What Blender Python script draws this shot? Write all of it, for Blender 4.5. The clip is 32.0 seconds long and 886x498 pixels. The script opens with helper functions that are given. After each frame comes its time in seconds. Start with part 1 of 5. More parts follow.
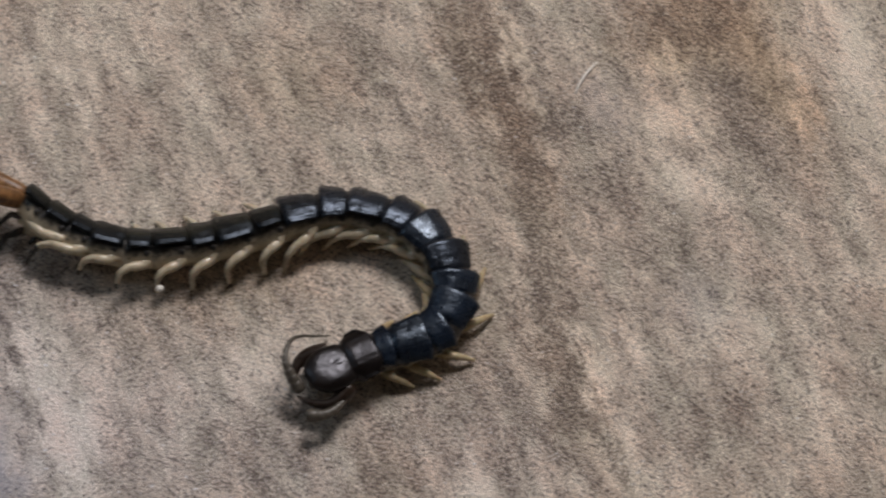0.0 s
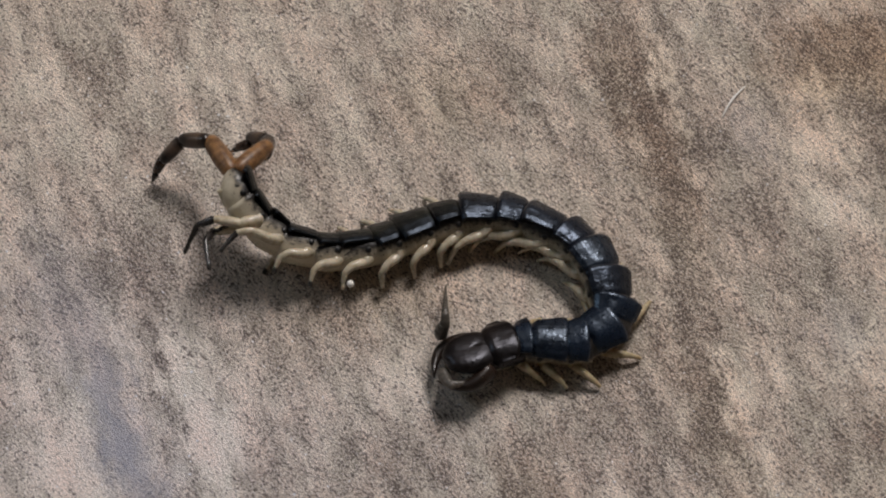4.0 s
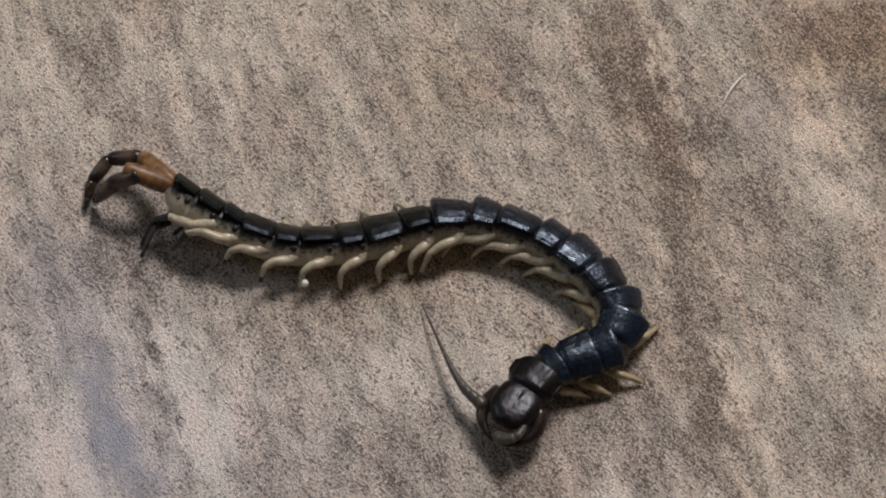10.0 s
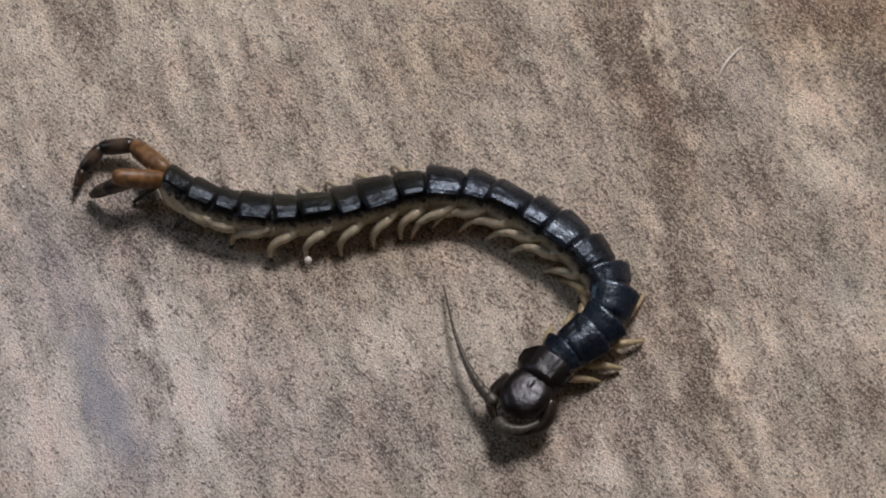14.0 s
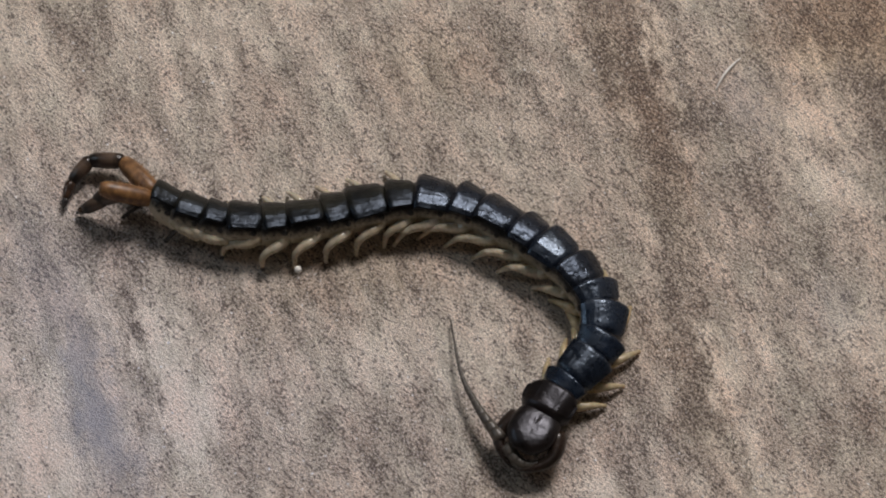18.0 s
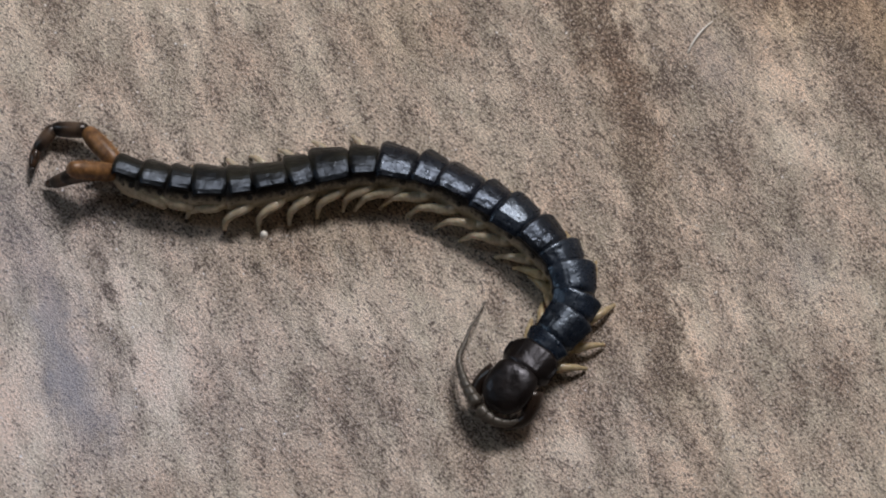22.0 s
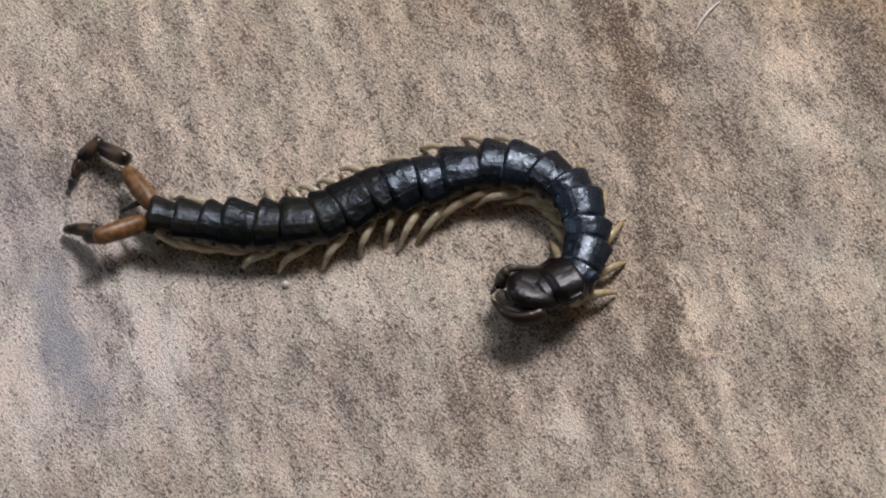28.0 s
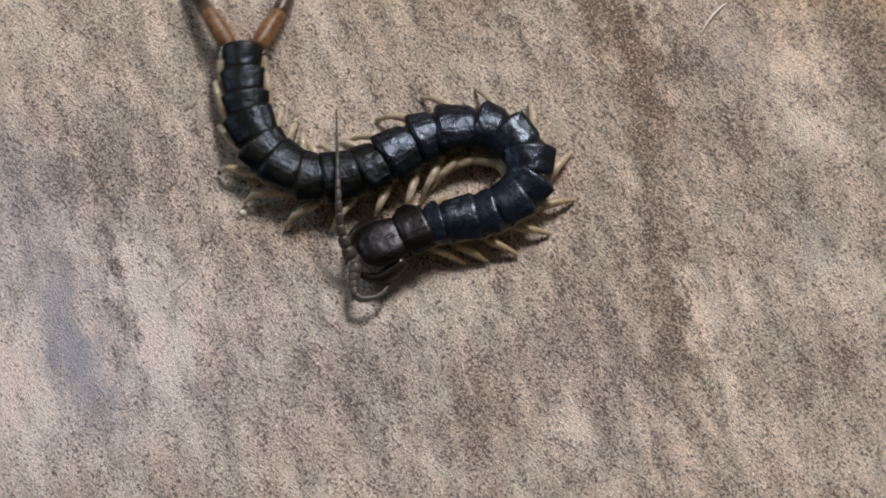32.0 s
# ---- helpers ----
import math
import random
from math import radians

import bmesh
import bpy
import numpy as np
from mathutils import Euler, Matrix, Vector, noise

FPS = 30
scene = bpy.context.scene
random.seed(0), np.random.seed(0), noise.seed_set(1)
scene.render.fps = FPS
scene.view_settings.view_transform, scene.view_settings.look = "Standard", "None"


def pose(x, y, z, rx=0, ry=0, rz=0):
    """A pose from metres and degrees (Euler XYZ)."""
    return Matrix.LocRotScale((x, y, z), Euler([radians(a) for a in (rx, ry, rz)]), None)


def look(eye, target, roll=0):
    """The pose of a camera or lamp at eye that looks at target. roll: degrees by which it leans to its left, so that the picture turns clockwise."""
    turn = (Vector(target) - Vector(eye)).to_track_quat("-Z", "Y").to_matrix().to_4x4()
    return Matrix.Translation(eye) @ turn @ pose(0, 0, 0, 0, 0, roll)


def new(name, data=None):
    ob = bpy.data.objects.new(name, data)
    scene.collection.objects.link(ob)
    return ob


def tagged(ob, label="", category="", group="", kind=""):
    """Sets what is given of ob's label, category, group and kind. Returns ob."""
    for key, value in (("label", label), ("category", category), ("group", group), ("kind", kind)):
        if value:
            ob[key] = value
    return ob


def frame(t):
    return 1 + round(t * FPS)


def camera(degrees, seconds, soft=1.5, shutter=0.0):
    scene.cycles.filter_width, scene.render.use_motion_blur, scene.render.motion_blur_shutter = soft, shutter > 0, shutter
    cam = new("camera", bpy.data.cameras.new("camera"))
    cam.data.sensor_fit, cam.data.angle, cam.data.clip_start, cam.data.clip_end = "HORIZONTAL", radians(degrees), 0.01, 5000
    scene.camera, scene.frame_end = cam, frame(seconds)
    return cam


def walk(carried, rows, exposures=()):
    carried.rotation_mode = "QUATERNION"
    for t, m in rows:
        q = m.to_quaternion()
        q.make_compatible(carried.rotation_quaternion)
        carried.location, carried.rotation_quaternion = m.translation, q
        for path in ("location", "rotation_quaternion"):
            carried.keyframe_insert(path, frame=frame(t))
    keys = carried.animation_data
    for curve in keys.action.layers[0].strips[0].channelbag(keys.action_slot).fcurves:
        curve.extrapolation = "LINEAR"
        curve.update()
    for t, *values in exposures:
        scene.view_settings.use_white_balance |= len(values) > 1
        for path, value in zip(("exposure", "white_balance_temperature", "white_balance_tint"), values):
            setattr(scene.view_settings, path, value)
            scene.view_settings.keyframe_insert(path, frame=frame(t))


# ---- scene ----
cam = camera(13.91, 32.0, soft=2.1, shutter=0.5)
PATH = [
    (0.0, pose(-0.00243, -0.25357, 0.51493, 26.142, -1.589, -2.630)),
    (0.5, pose(-0.01170, -0.26079, 0.51712, 26.713, -1.749, -1.916)),
    (1.0, pose(-0.01159, -0.25953, 0.51731, 26.664, -1.535, -1.123)),
    (1.5, pose(-0.01080, -0.25921, 0.51752, 26.760, -1.422, -0.675)),
    (2.0, pose(-0.00937, -0.25840, 0.51688, 26.783, -1.196, -0.562)),
    (2.5, pose(-0.00953, -0.25756, 0.51740, 26.694, -1.004, -0.534)),
    (3.0, pose(-0.01044, -0.25783, 0.51698, 26.706, -0.957, -0.574)),
    (3.5, pose(-0.01016, -0.25807, 0.51671, 26.712, -0.899, -0.555)),
    (5.5, pose(-0.01120, -0.25785, 0.51575, 26.611, -0.984, -0.613)),
    (6.0, pose(-0.01130, -0.25722, 0.51592, 26.523, -0.975, -0.604)),
    (6.5, pose(-0.01290, -0.25720, 0.51505, 26.542, -1.080, -0.597)),
    (7.0, pose(-0.01297, -0.25695, 0.51510, 26.501, -1.130, -0.466)),
    (7.5, pose(-0.01318, -0.25357, 0.51218, 26.351, -1.173, -0.422)),
    (8.0, pose(-0.01204, -0.25459, 0.51270, 26.415, -1.082, -0.442)),
    (8.5, pose(-0.01034, -0.25370, 0.51334, 26.293, -0.891, -0.354)),
    (9.0, pose(-0.00850, -0.25348, 0.51454, 26.238, -0.812, -0.315)),
    (9.5, pose(-0.00666, -0.25326, 0.51260, 26.286, -0.627, -0.331)),
    (10.0, pose(-0.00733, -0.25320, 0.51168, 26.317, -0.722, -0.429)),
    (10.5, pose(-0.00707, -0.25471, 0.51102, 26.435, -0.664, -0.434)),
    (11.0, pose(-0.00684, -0.25369, 0.51100, 26.268, -0.620, -0.407)),
    (11.5, pose(-0.00490, -0.25362, 0.51056, 26.273, -0.564, -0.339)),
    (12.0, pose(-0.00141, -0.25290, 0.50997, 26.221, -0.373, -0.300)),
    (12.5, pose(-0.00117, -0.25397, 0.50978, 26.231, -0.423, -0.327)),
    (13.0, pose(-0.00185, -0.25707, 0.50965, 26.359, -0.492, -0.166)),
    (13.5, pose(-0.00288, -0.25670, 0.51010, 26.229, -0.580, -0.002)),
    (15.5, pose(-0.00102, -0.25611, 0.50982, 26.178, -0.465, 0.458)),
    (16.0, pose(0.00704, -0.25178, 0.50842, 26.096, -0.093, 0.696)),
    (16.5, pose(0.00749, -0.25144, 0.50875, 26.038, 0.024, 0.747)),
    (17.0, pose(0.00899, -0.25152, 0.50903, 26.015, 0.233, 0.810)),
    (17.5, pose(0.00865, -0.25163, 0.50873, 26.043, 0.233, 0.804)),
    (18.0, pose(0.00881, -0.25166, 0.50858, 26.045, 0.275, 0.778)),
    (18.5, pose(0.00759, -0.25300, 0.50871, 26.097, 0.183, 0.726)),
    (19.0, pose(0.00606, -0.25497, 0.50930, 26.102, 0.170, 0.819)),
    (19.5, pose(0.00516, -0.25735, 0.50806, 26.331, -0.004, 0.839)),
    (20.0, pose(0.00890, -0.25662, 0.50675, 26.268, 0.102, 0.861)),
    (20.5, pose(0.00785, -0.25617, 0.50608, 26.211, -0.077, 0.643)),
    (21.0, pose(0.00927, -0.25681, 0.50616, 26.132, -0.016, 0.667)),
    (21.5, pose(0.00908, -0.25722, 0.50612, 26.114, -0.126, 0.643)),
    (22.0, pose(0.00769, -0.25713, 0.50636, 26.034, -0.263, 0.604)),
    (22.5, pose(0.00788, -0.25828, 0.50528, 26.162, -0.277, 0.631)),
    (23.0, pose(0.00729, -0.25845, 0.50496, 26.171, -0.340, 0.670)),
    (23.5, pose(0.00749, -0.25940, 0.50447, 26.223, -0.316, 0.777)),
    (24.0, pose(0.00882, -0.25867, 0.50426, 26.140, -0.243, 0.872)),
    (24.5, pose(0.00885, -0.25864, 0.50431, 26.110, -0.227, 0.903)),
    (25.0, pose(0.01150, -0.25807, 0.50432, 26.027, -0.009, 1.060)),
    (25.5, pose(0.01812, -0.25649, 0.50132, 26.065, 0.128, 1.072)),
    (26.0, pose(0.01826, -0.25908, 0.50192, 26.137, 0.240, 1.248)),
    (26.5, pose(0.01688, -0.26009, 0.50299, 26.076, 0.207, 1.517)),
    (28.5, pose(0.02022, -0.26062, 0.50315, 26.176, 0.587, 1.905)),
    (29.0, pose(0.02064, -0.26151, 0.50294, 26.269, 0.705, 1.855)),
    (29.5, pose(0.02166, -0.26103, 0.50279, 26.245, 0.834, 1.862)),
    (30.0, pose(0.02232, -0.26078, 0.50253, 26.246, 0.909, 1.875)),
    (30.5, pose(0.02308, -0.26095, 0.50277, 26.257, 0.983, 1.883)),
    (31.0, pose(0.02344, -0.26062, 0.50284, 26.215, 1.005, 1.891)),
    (31.5, pose(0.02283, -0.26051, 0.50293, 26.199, 0.959, 1.850)),
    (32.0, pose(0.02389, -0.26136, 0.50228, 26.309, 1.063, 1.890)),
]
walk(cam, PATH, [(0, 0.0), (25, 0.0), (25.5, 0.27), (26, 0.36), (26.5, 0.34), (28.5, 0.22), (32, 0.22)])

# ---------- light ----------
world = bpy.data.worlds.new("room_air")
scene.world = world
world.use_nodes = True
world.node_tree.nodes["Background"].inputs[0].default_value = (0.8, 0.88, 1.0, 1)
world.node_tree.nodes["Background"].inputs[1].default_value = 0.006


def area(name, eye, target, sx, sy, watts, colour):
    lamp = bpy.data.lights.new(name, "AREA")
    lamp.shape, lamp.size, lamp.size_y, lamp.energy, lamp.color = "RECTANGLE", sx, sy, watts, colour
    ob = new(name, lamp)
    ob.matrix_world = look(eye, target)
    return ob


# a broad ceiling panel beyond the animal, and a cool window in the west wall
area("ceiling_light", (0.7, 1.68, 2.38), (0.7, 1.6801, 0), 0.95, 0.95, 83, (1.0, 0.94, 0.925))
area("window_light", (-1.97, 0.55, 1.75), (0, 0, 0), 0.7, 1.0, 7, (0.68, 0.84, 1.0))
scene.view_settings.exposure = 0.0


# ---------- materials ----------
class Nodes:
    """A small writer of node trees."""

    def __init__(self, name):
        self.mat = bpy.data.materials.new(name)
        self.mat.use_nodes = True
        self.tree = self.mat.node_tree
        self.shader = self.tree.nodes["Principled BSDF"]

    def add(self, kind, **inputs):
        node = self.tree.nodes.new(kind)
        for key, value in inputs.items():
            self.put(node.inputs[key.replace("_", " ")], value)
        return node

    def put(self, socket, value):
        if isinstance(value, bpy.types.NodeSocket):
            self.tree.links.new(value, socket)
        else:
            socket.default_value = value

    def math(self, op, a, b=0.0, c=0.0, clamp=False):
        node = self.tree.nodes.new("ShaderNodeMath")
        node.operation, node.use_clamp = op, clamp
        for socket, value in zip(node.inputs, (a, b, c)):
            self.put(socket, value)
        return node.outputs[0]

    def mix(self, factor, a, b, blend="MIX"):
        node = self.tree.nodes.new("ShaderNodeMix")
        node.data_type, node.blend_type = "RGBA", blend
        self.put(node.inputs[0], factor)
        self.put(node.inputs[6], a)
        self.put(node.inputs[7], b)
        return node.outputs[2]

    def ramp(self, value, *stops):
        node = self.tree.nodes.new("ShaderNodeValToRGB")
        while len(node.color_ramp.elements) < len(stops):
            node.color_ramp.elements.new(0.5)
        for element, (at, colour) in zip(node.color_ramp.elements, stops):
            element.position, element.color = at, (*colour, 1)
        self.put(node.inputs[0], value)
        return node.outputs[0]

    def noise(self, vector, scale, detail=2.0, rough=0.5, distort=0.0):
        node = self.add("ShaderNodeTexNoise", Vector=vector, Scale=scale, Detail=detail, Roughness=rough, Distortion=distort)
        return node.outputs["Fac"]

    def stretch(self, vector, sx, sy, sz=1.0, turn=0.0):
        node = self.add("ShaderNodeMapping", Vector=vector)
        node.inputs["Rotation"].default_value = (0, 0, turn)
        node.inputs["Scale"].default_value = (sx, sy, sz)
        return node.outputs[0]

    def bump(self, height, strength, distance):
        node = self.add("ShaderNodeBump", Height=height, Strength=strength, Distance=distance)
        self.put(self.shader.inputs["Normal"], node.outputs[0])


def floor_material():
    n = Nodes("printed_stone_floor")
    spot = n.add("ShaderNodeNewGeometry").outputs["Position"]
    turn = radians(-GRAIN)
    # u runs across the streaks and v along them
    uv = n.stretch(spot, 1, 1, 1, turn)
    slant = n.stretch(spot, 1, 1, 1, radians(48))
    ragged = n.noise(n.stretch(uv, 420, 150), 1, 5, 0.65)
    wobble = n.noise(uv, 60, 4, 0.6)
    cells = n.add("ShaderNodeSeparateXYZ", Vector=uv)
    u = n.math("ADD", cells.outputs[0], n.math("MULTIPLY_ADD", wobble, 0.014, -0.007))
    u = n.math("ADD", u, n.math("MULTIPLY_ADD", ragged, 0.012, -0.006))
    v = n.math("ADD", cells.outputs[1], n.math("MULTIPLY_ADD", ragged, -0.02, 0.01))

    def blots(kinds):
        """The sum of soft-edged blots: place, half widths across and along the streaks, and strength."""
        total = None
        for px, py, half_u, half_v, amount in kinds:
            c, s = math.cos(turn), math.sin(turn)
            u0, v0 = c * px - s * py, s * px + c * py
            du = n.math("MULTIPLY_ADD", u, 1 / half_u, -u0 / half_u)
            dv = n.math("MULTIPLY_ADD", v, 1 / half_v, -v0 / half_v)
            far = n.math("ADD", n.math("MULTIPLY", du, du), n.math("MULTIPLY", dv, dv))
            bell = n.math("DIVIDE", amount, n.math("MULTIPLY_ADD", n.math("MULTIPLY", far, far), 1.0, 1.0))
            total = bell if total is None else n.math("ADD", total, bell)
        return total

    # bands, streaks, clumps and specks of the print, from coarse to fine
    band = n.noise(n.stretch(uv, 95, 14), 1, 4, 0.6)
    streak = n.noise(n.stretch(uv, 330, 50), 1, 5, 0.62)
    clump = n.noise(n.stretch(slant, 170, 330), 1, 6, 0.68)
    fleck = n.noise(n.stretch(slant, 900, 1700), 1, 3, 0.65)
    fine = n.noise(n.stretch(slant, 2000, 3200), 1, 3, 0.78)
    patch = n.noise(n.stretch(uv, 260, 130), 1, 8, 0.68)
    tone = n.math("ADD", blots(DARK), blots(PALE))
    tone = n.math("ADD", tone, n.math("MULTIPLY_ADD", band, 0.3, -0.15))
    tone = n.math("ADD", tone, n.math("MULTIPLY_ADD", streak, 0.5, -0.25))
    # the ground colour goes in patches from taupe over beige to a pale pinkish cream
    level = n.math("ADD", n.math("MULTIPLY", tone, 0.75), n.math("MULTIPLY_ADD", patch, 0.9, 0.1))
    level = n.math("ADD", level, n.math("MULTIPLY_ADD", fleck, 0.8, -0.4))
    ground = n.ramp(level, (0.2, (0.26, 0.205, 0.17)), (0.42, (0.44, 0.37, 0.308)), (0.54, (0.61, 0.522, 0.44)), (0.70, (0.84, 0.735, 0.63)))
    warm = n.noise(n.stretch(uv, 130, 60), 1, 5, 0.65)
    colour = n.mix(1.0, ground, n.ramp(warm, (0.36, (0.95, 1.0, 0.97)), (0.5, (1.0, 1.0, 0.98)), (0.64, (1.05, 0.985, 0.95))), "MULTIPLY")
    # dark crumbs, thick in the clumps and streaks and thin on the pale patches
    crowd = n.math("ADD", n.math("MULTIPLY_ADD", clump, 0.55, -0.275), n.math("MULTIPLY_ADD", n.math("MAXIMUM", tone, -0.3), -0.4, CRUMBS))
    crowd = n.math("ADD", crowd, n.math("MULTIPLY_ADD", fleck, 1.1, -0.55))
    crumb = n.math("MULTIPLY", n.math("SUBTRACT", crowd, fine), 8.5, 0.0, True)
    colour = n.mix(n.math("MULTIPLY", crumb, 0.9), colour, (0.085, 0.063, 0.054, 1))
    # pale grit, and a few white glints painted into the base colour
    grit = n.noise(n.stretch(uv, 3300, 2600), 1, 2, 0.6)
    colour = n.mix(n.math("MULTIPLY_ADD", grit, 9.0, -4.95, True), colour, (0.7, 0.63, 0.56, 1))
    glint = n.noise(n.stretch(uv, 1500, 1300), 1, 1, 0.4)
    colour = n.mix(n.math("MULTIPLY_ADD", glint, 22.0, -16.0, True), colour, (0.85, 0.84, 0.84, 1))
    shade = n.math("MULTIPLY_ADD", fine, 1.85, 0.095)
    colour = n.mix(1.0, colour, n.add("ShaderNodeCombineXYZ", X=shade, Y=shade, Z=shade).outputs[0], "MULTIPLY")
    # bluish-grey, lilac and rusty clouds of the print
    for clouds, tint, blend in ((COOL, (0.345, 0.345, 0.38, 1), "MIX"), (LILAC, (0.96, 1.0, 1.12, 1), "MULTIPLY"), (RUSTY, (1.03, 0.89, 0.74, 1), "MULTIPLY")):
        colour = n.mix(n.math("MULTIPLY", blots(clouds), 1.0, 0.0, True), colour, tint, blend)
    n.put(n.shader.inputs["Base Color"], colour)
    n.put(n.shader.inputs["Roughness"], n.math("MULTIPLY_ADD", fleck, 0.35, 0.36))
    n.put(n.shader.inputs["Specular IOR Level"], 0.3)
    n.bump(n.math("ADD", fleck, n.math("MULTIPLY", fine, 1.1)), 0.7, 0.0005)
    return n.mat


def shell_material(name, dark, light, other, rough, reach=0.0036, sheen=(1, 1, 1), relief=0.5, gloss=0.5):
    """Glossy horn: paler and clouded along the middle, dark at the margins, finely pitted, with smeared and polished patches."""
    n = Nodes(name)
    spot = n.add("ShaderNodeTexCoord").outputs["Object"]
    rnd = n.add("ShaderNodeObjectInfo").outputs["Random"]
    shifted = n.add("ShaderNodeVectorMath", Vector=spot)
    shifted.operation = "ADD"
    n.put(shifted.inputs[1], n.add("ShaderNodeCombineXYZ", X=rnd, Y=rnd, Z=rnd).outputs[0])
    here = shifted.outputs[0]
    clouds = n.noise(here, 330, 3, 0.5)
    facets = n.noise(here, 620, 1, 0.4)
    pits = n.noise(here, 2600, 3, 0.6)
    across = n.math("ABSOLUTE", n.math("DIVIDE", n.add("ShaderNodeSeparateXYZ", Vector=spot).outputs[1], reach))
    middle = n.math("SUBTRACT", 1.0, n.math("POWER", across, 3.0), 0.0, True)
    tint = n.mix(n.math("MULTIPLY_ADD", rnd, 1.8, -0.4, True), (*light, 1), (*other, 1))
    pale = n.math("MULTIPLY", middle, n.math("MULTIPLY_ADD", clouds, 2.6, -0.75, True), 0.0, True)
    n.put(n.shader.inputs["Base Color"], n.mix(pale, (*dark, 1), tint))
    smear = n.noise(here, 800, 3, 0.65)
    n.put(n.shader.inputs["Roughness"], n.math("ADD", n.math("MULTIPLY_ADD", pits, 0.2, rough - 0.25), n.math("MULTIPLY", smear, 0.35), 0.0, True))
    n.put(n.shader.inputs["Specular Tint"], (*sheen, 1))
    n.put(n.shader.inputs["Specular IOR Level"], gloss)
    height = n.math("ADD", n.math("MULTIPLY", clouds, 1.0), n.math("MULTIPLY", facets, 0.3))
    n.bump(n.math("ADD", height, n.math("MULTIPLY", pits, 0.1)), relief, 0.0004)
    return n.mat


def skin_material(name, a, b, rough, soft=0.0, scale=900):
    """Soft or waxy skin, slightly translucent."""
    n = Nodes(name)
    spot = n.add("ShaderNodeTexCoord").outputs["Object"]
    clouds = n.noise(spot, scale, 4, 0.6)
    n.put(n.shader.inputs["Base Color"], n.ramp(clouds, (0.35, a), (0.68, b)))
    n.put(n.shader.inputs["Roughness"], rough)
    n.put(n.shader.inputs["Subsurface Weight"], soft)
    n.put(n.shader.inputs["Subsurface Radius"], (0.0012, 0.0007, 0.0004))
    n.put(n.shader.inputs["Subsurface Scale"], 0.6)
    n.bump(clouds, 0.35, 0.0002)
    return n.mat


def flank_material():
    """Soft side skin: smoky under the plates, pale towards the belly, mottled."""
    n = Nodes("smoky_flank_skin")
    spot = n.add("ShaderNodeTexCoord").outputs["Object"]
    mottle = n.noise(spot, 900, 4, 0.65)
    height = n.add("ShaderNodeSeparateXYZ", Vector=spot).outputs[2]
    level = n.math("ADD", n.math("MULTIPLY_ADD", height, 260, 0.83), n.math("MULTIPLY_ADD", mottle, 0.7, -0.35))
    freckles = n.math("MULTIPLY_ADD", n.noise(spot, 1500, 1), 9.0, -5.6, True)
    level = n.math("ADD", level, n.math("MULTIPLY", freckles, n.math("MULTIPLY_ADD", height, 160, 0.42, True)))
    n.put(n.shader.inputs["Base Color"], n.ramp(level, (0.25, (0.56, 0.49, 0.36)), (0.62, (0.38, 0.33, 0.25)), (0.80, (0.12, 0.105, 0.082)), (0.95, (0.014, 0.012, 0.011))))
    n.put(n.shader.inputs["Roughness"], 0.38)
    n.bump(mottle, 0.5, 0.0003)
    return n.mat


def band_material():
    """Horn of the hind legs: smoky brown in the middle of an article, nearly black towards its ends."""
    n = Nodes("banded_umber_horn")
    maps = n.add("ShaderNodeTexCoord")
    along = n.add("ShaderNodeSeparateXYZ", Vector=maps.outputs["Generated"]).outputs[0]
    mottle = n.noise(maps.outputs["Object"], 1300, 3, 0.6)
    level = n.math("ADD", along, n.math("MULTIPLY_ADD", mottle, 0.3, -0.15))
    n.put(n.shader.inputs["Base Color"], n.ramp(level, (0.1, (0.014, 0.009, 0.007)), (0.3, (0.10, 0.066, 0.045)), (0.55, (0.075, 0.05, 0.036)), (0.78, (0.010, 0.007, 0.006))))
    n.put(n.shader.inputs["Roughness"], 0.28)
    n.bump(mottle, 0.4, 0.0002)
    return n.mat


# streaks of the print lean by this much from the y axis
GRAIN = 16.0
# how thick the crumbs lie on the whole
CRUMBS = 0.503
# dark and pale blots of the print, three deepened by painted body shade: x, y, half widths across and along the
# streaks, strength
DARK = [
    (0.0250, -0.0280, 0.0130, 0.0150, -0.10),
    (0.0302, 0.0356, 0.0044, 0.0118, -0.23),
    (0.0363, 0.0172, 0.0042, 0.0118, -0.22),
    (0.0389, -0.0007, 0.0035, 0.0108, -0.12),
    (0.0405, -0.0143, 0.0040, 0.0088, -0.17),
    (0.0431, -0.0295, 0.0040, 0.0108, -0.19),
    (0.0647, 0.0381, 0.0106, 0.0054, -0.19),
    (0.0723, 0.0227, 0.0053, 0.0118, -0.20),
    (0.0431, 0.0213, 0.0044, 0.0049, -0.20),
    (0.0513, 0.0083, 0.0049, 0.0044, -0.14),
    (0.0607, -0.0034, 0.0031, 0.0059, -0.16),
    (-0.0551, 0.0347, 0.0032, 0.0088, -0.16),
    # next two: dark print plus the tail's soft shadow painted in
    (-0.0495, -0.0007, 0.0080, 0.0059, -0.18),
    (-0.0400, -0.0060, 0.0060, 0.0050, -0.08),
    (-0.0266, 0.0247, 0.0053, 0.0098, -0.09),
    (0.0085, 0.0322, 0.0040, 0.0108, -0.10),
    (-0.0440, -0.0229, 0.0012, 0.0167, -0.19),
    (-0.0106, -0.0367, 0.0106, 0.0059, -0.06),
    (0.0126, -0.0410, 0.0053, 0.0049, -0.14),
    # print, darkened with some of the trunk's penumbra
    (-0.0130, -0.0115, 0.0159, 0.0049, -0.06),
    (0.0633, -0.0293, 0.0088, 0.0098, -0.09),
]
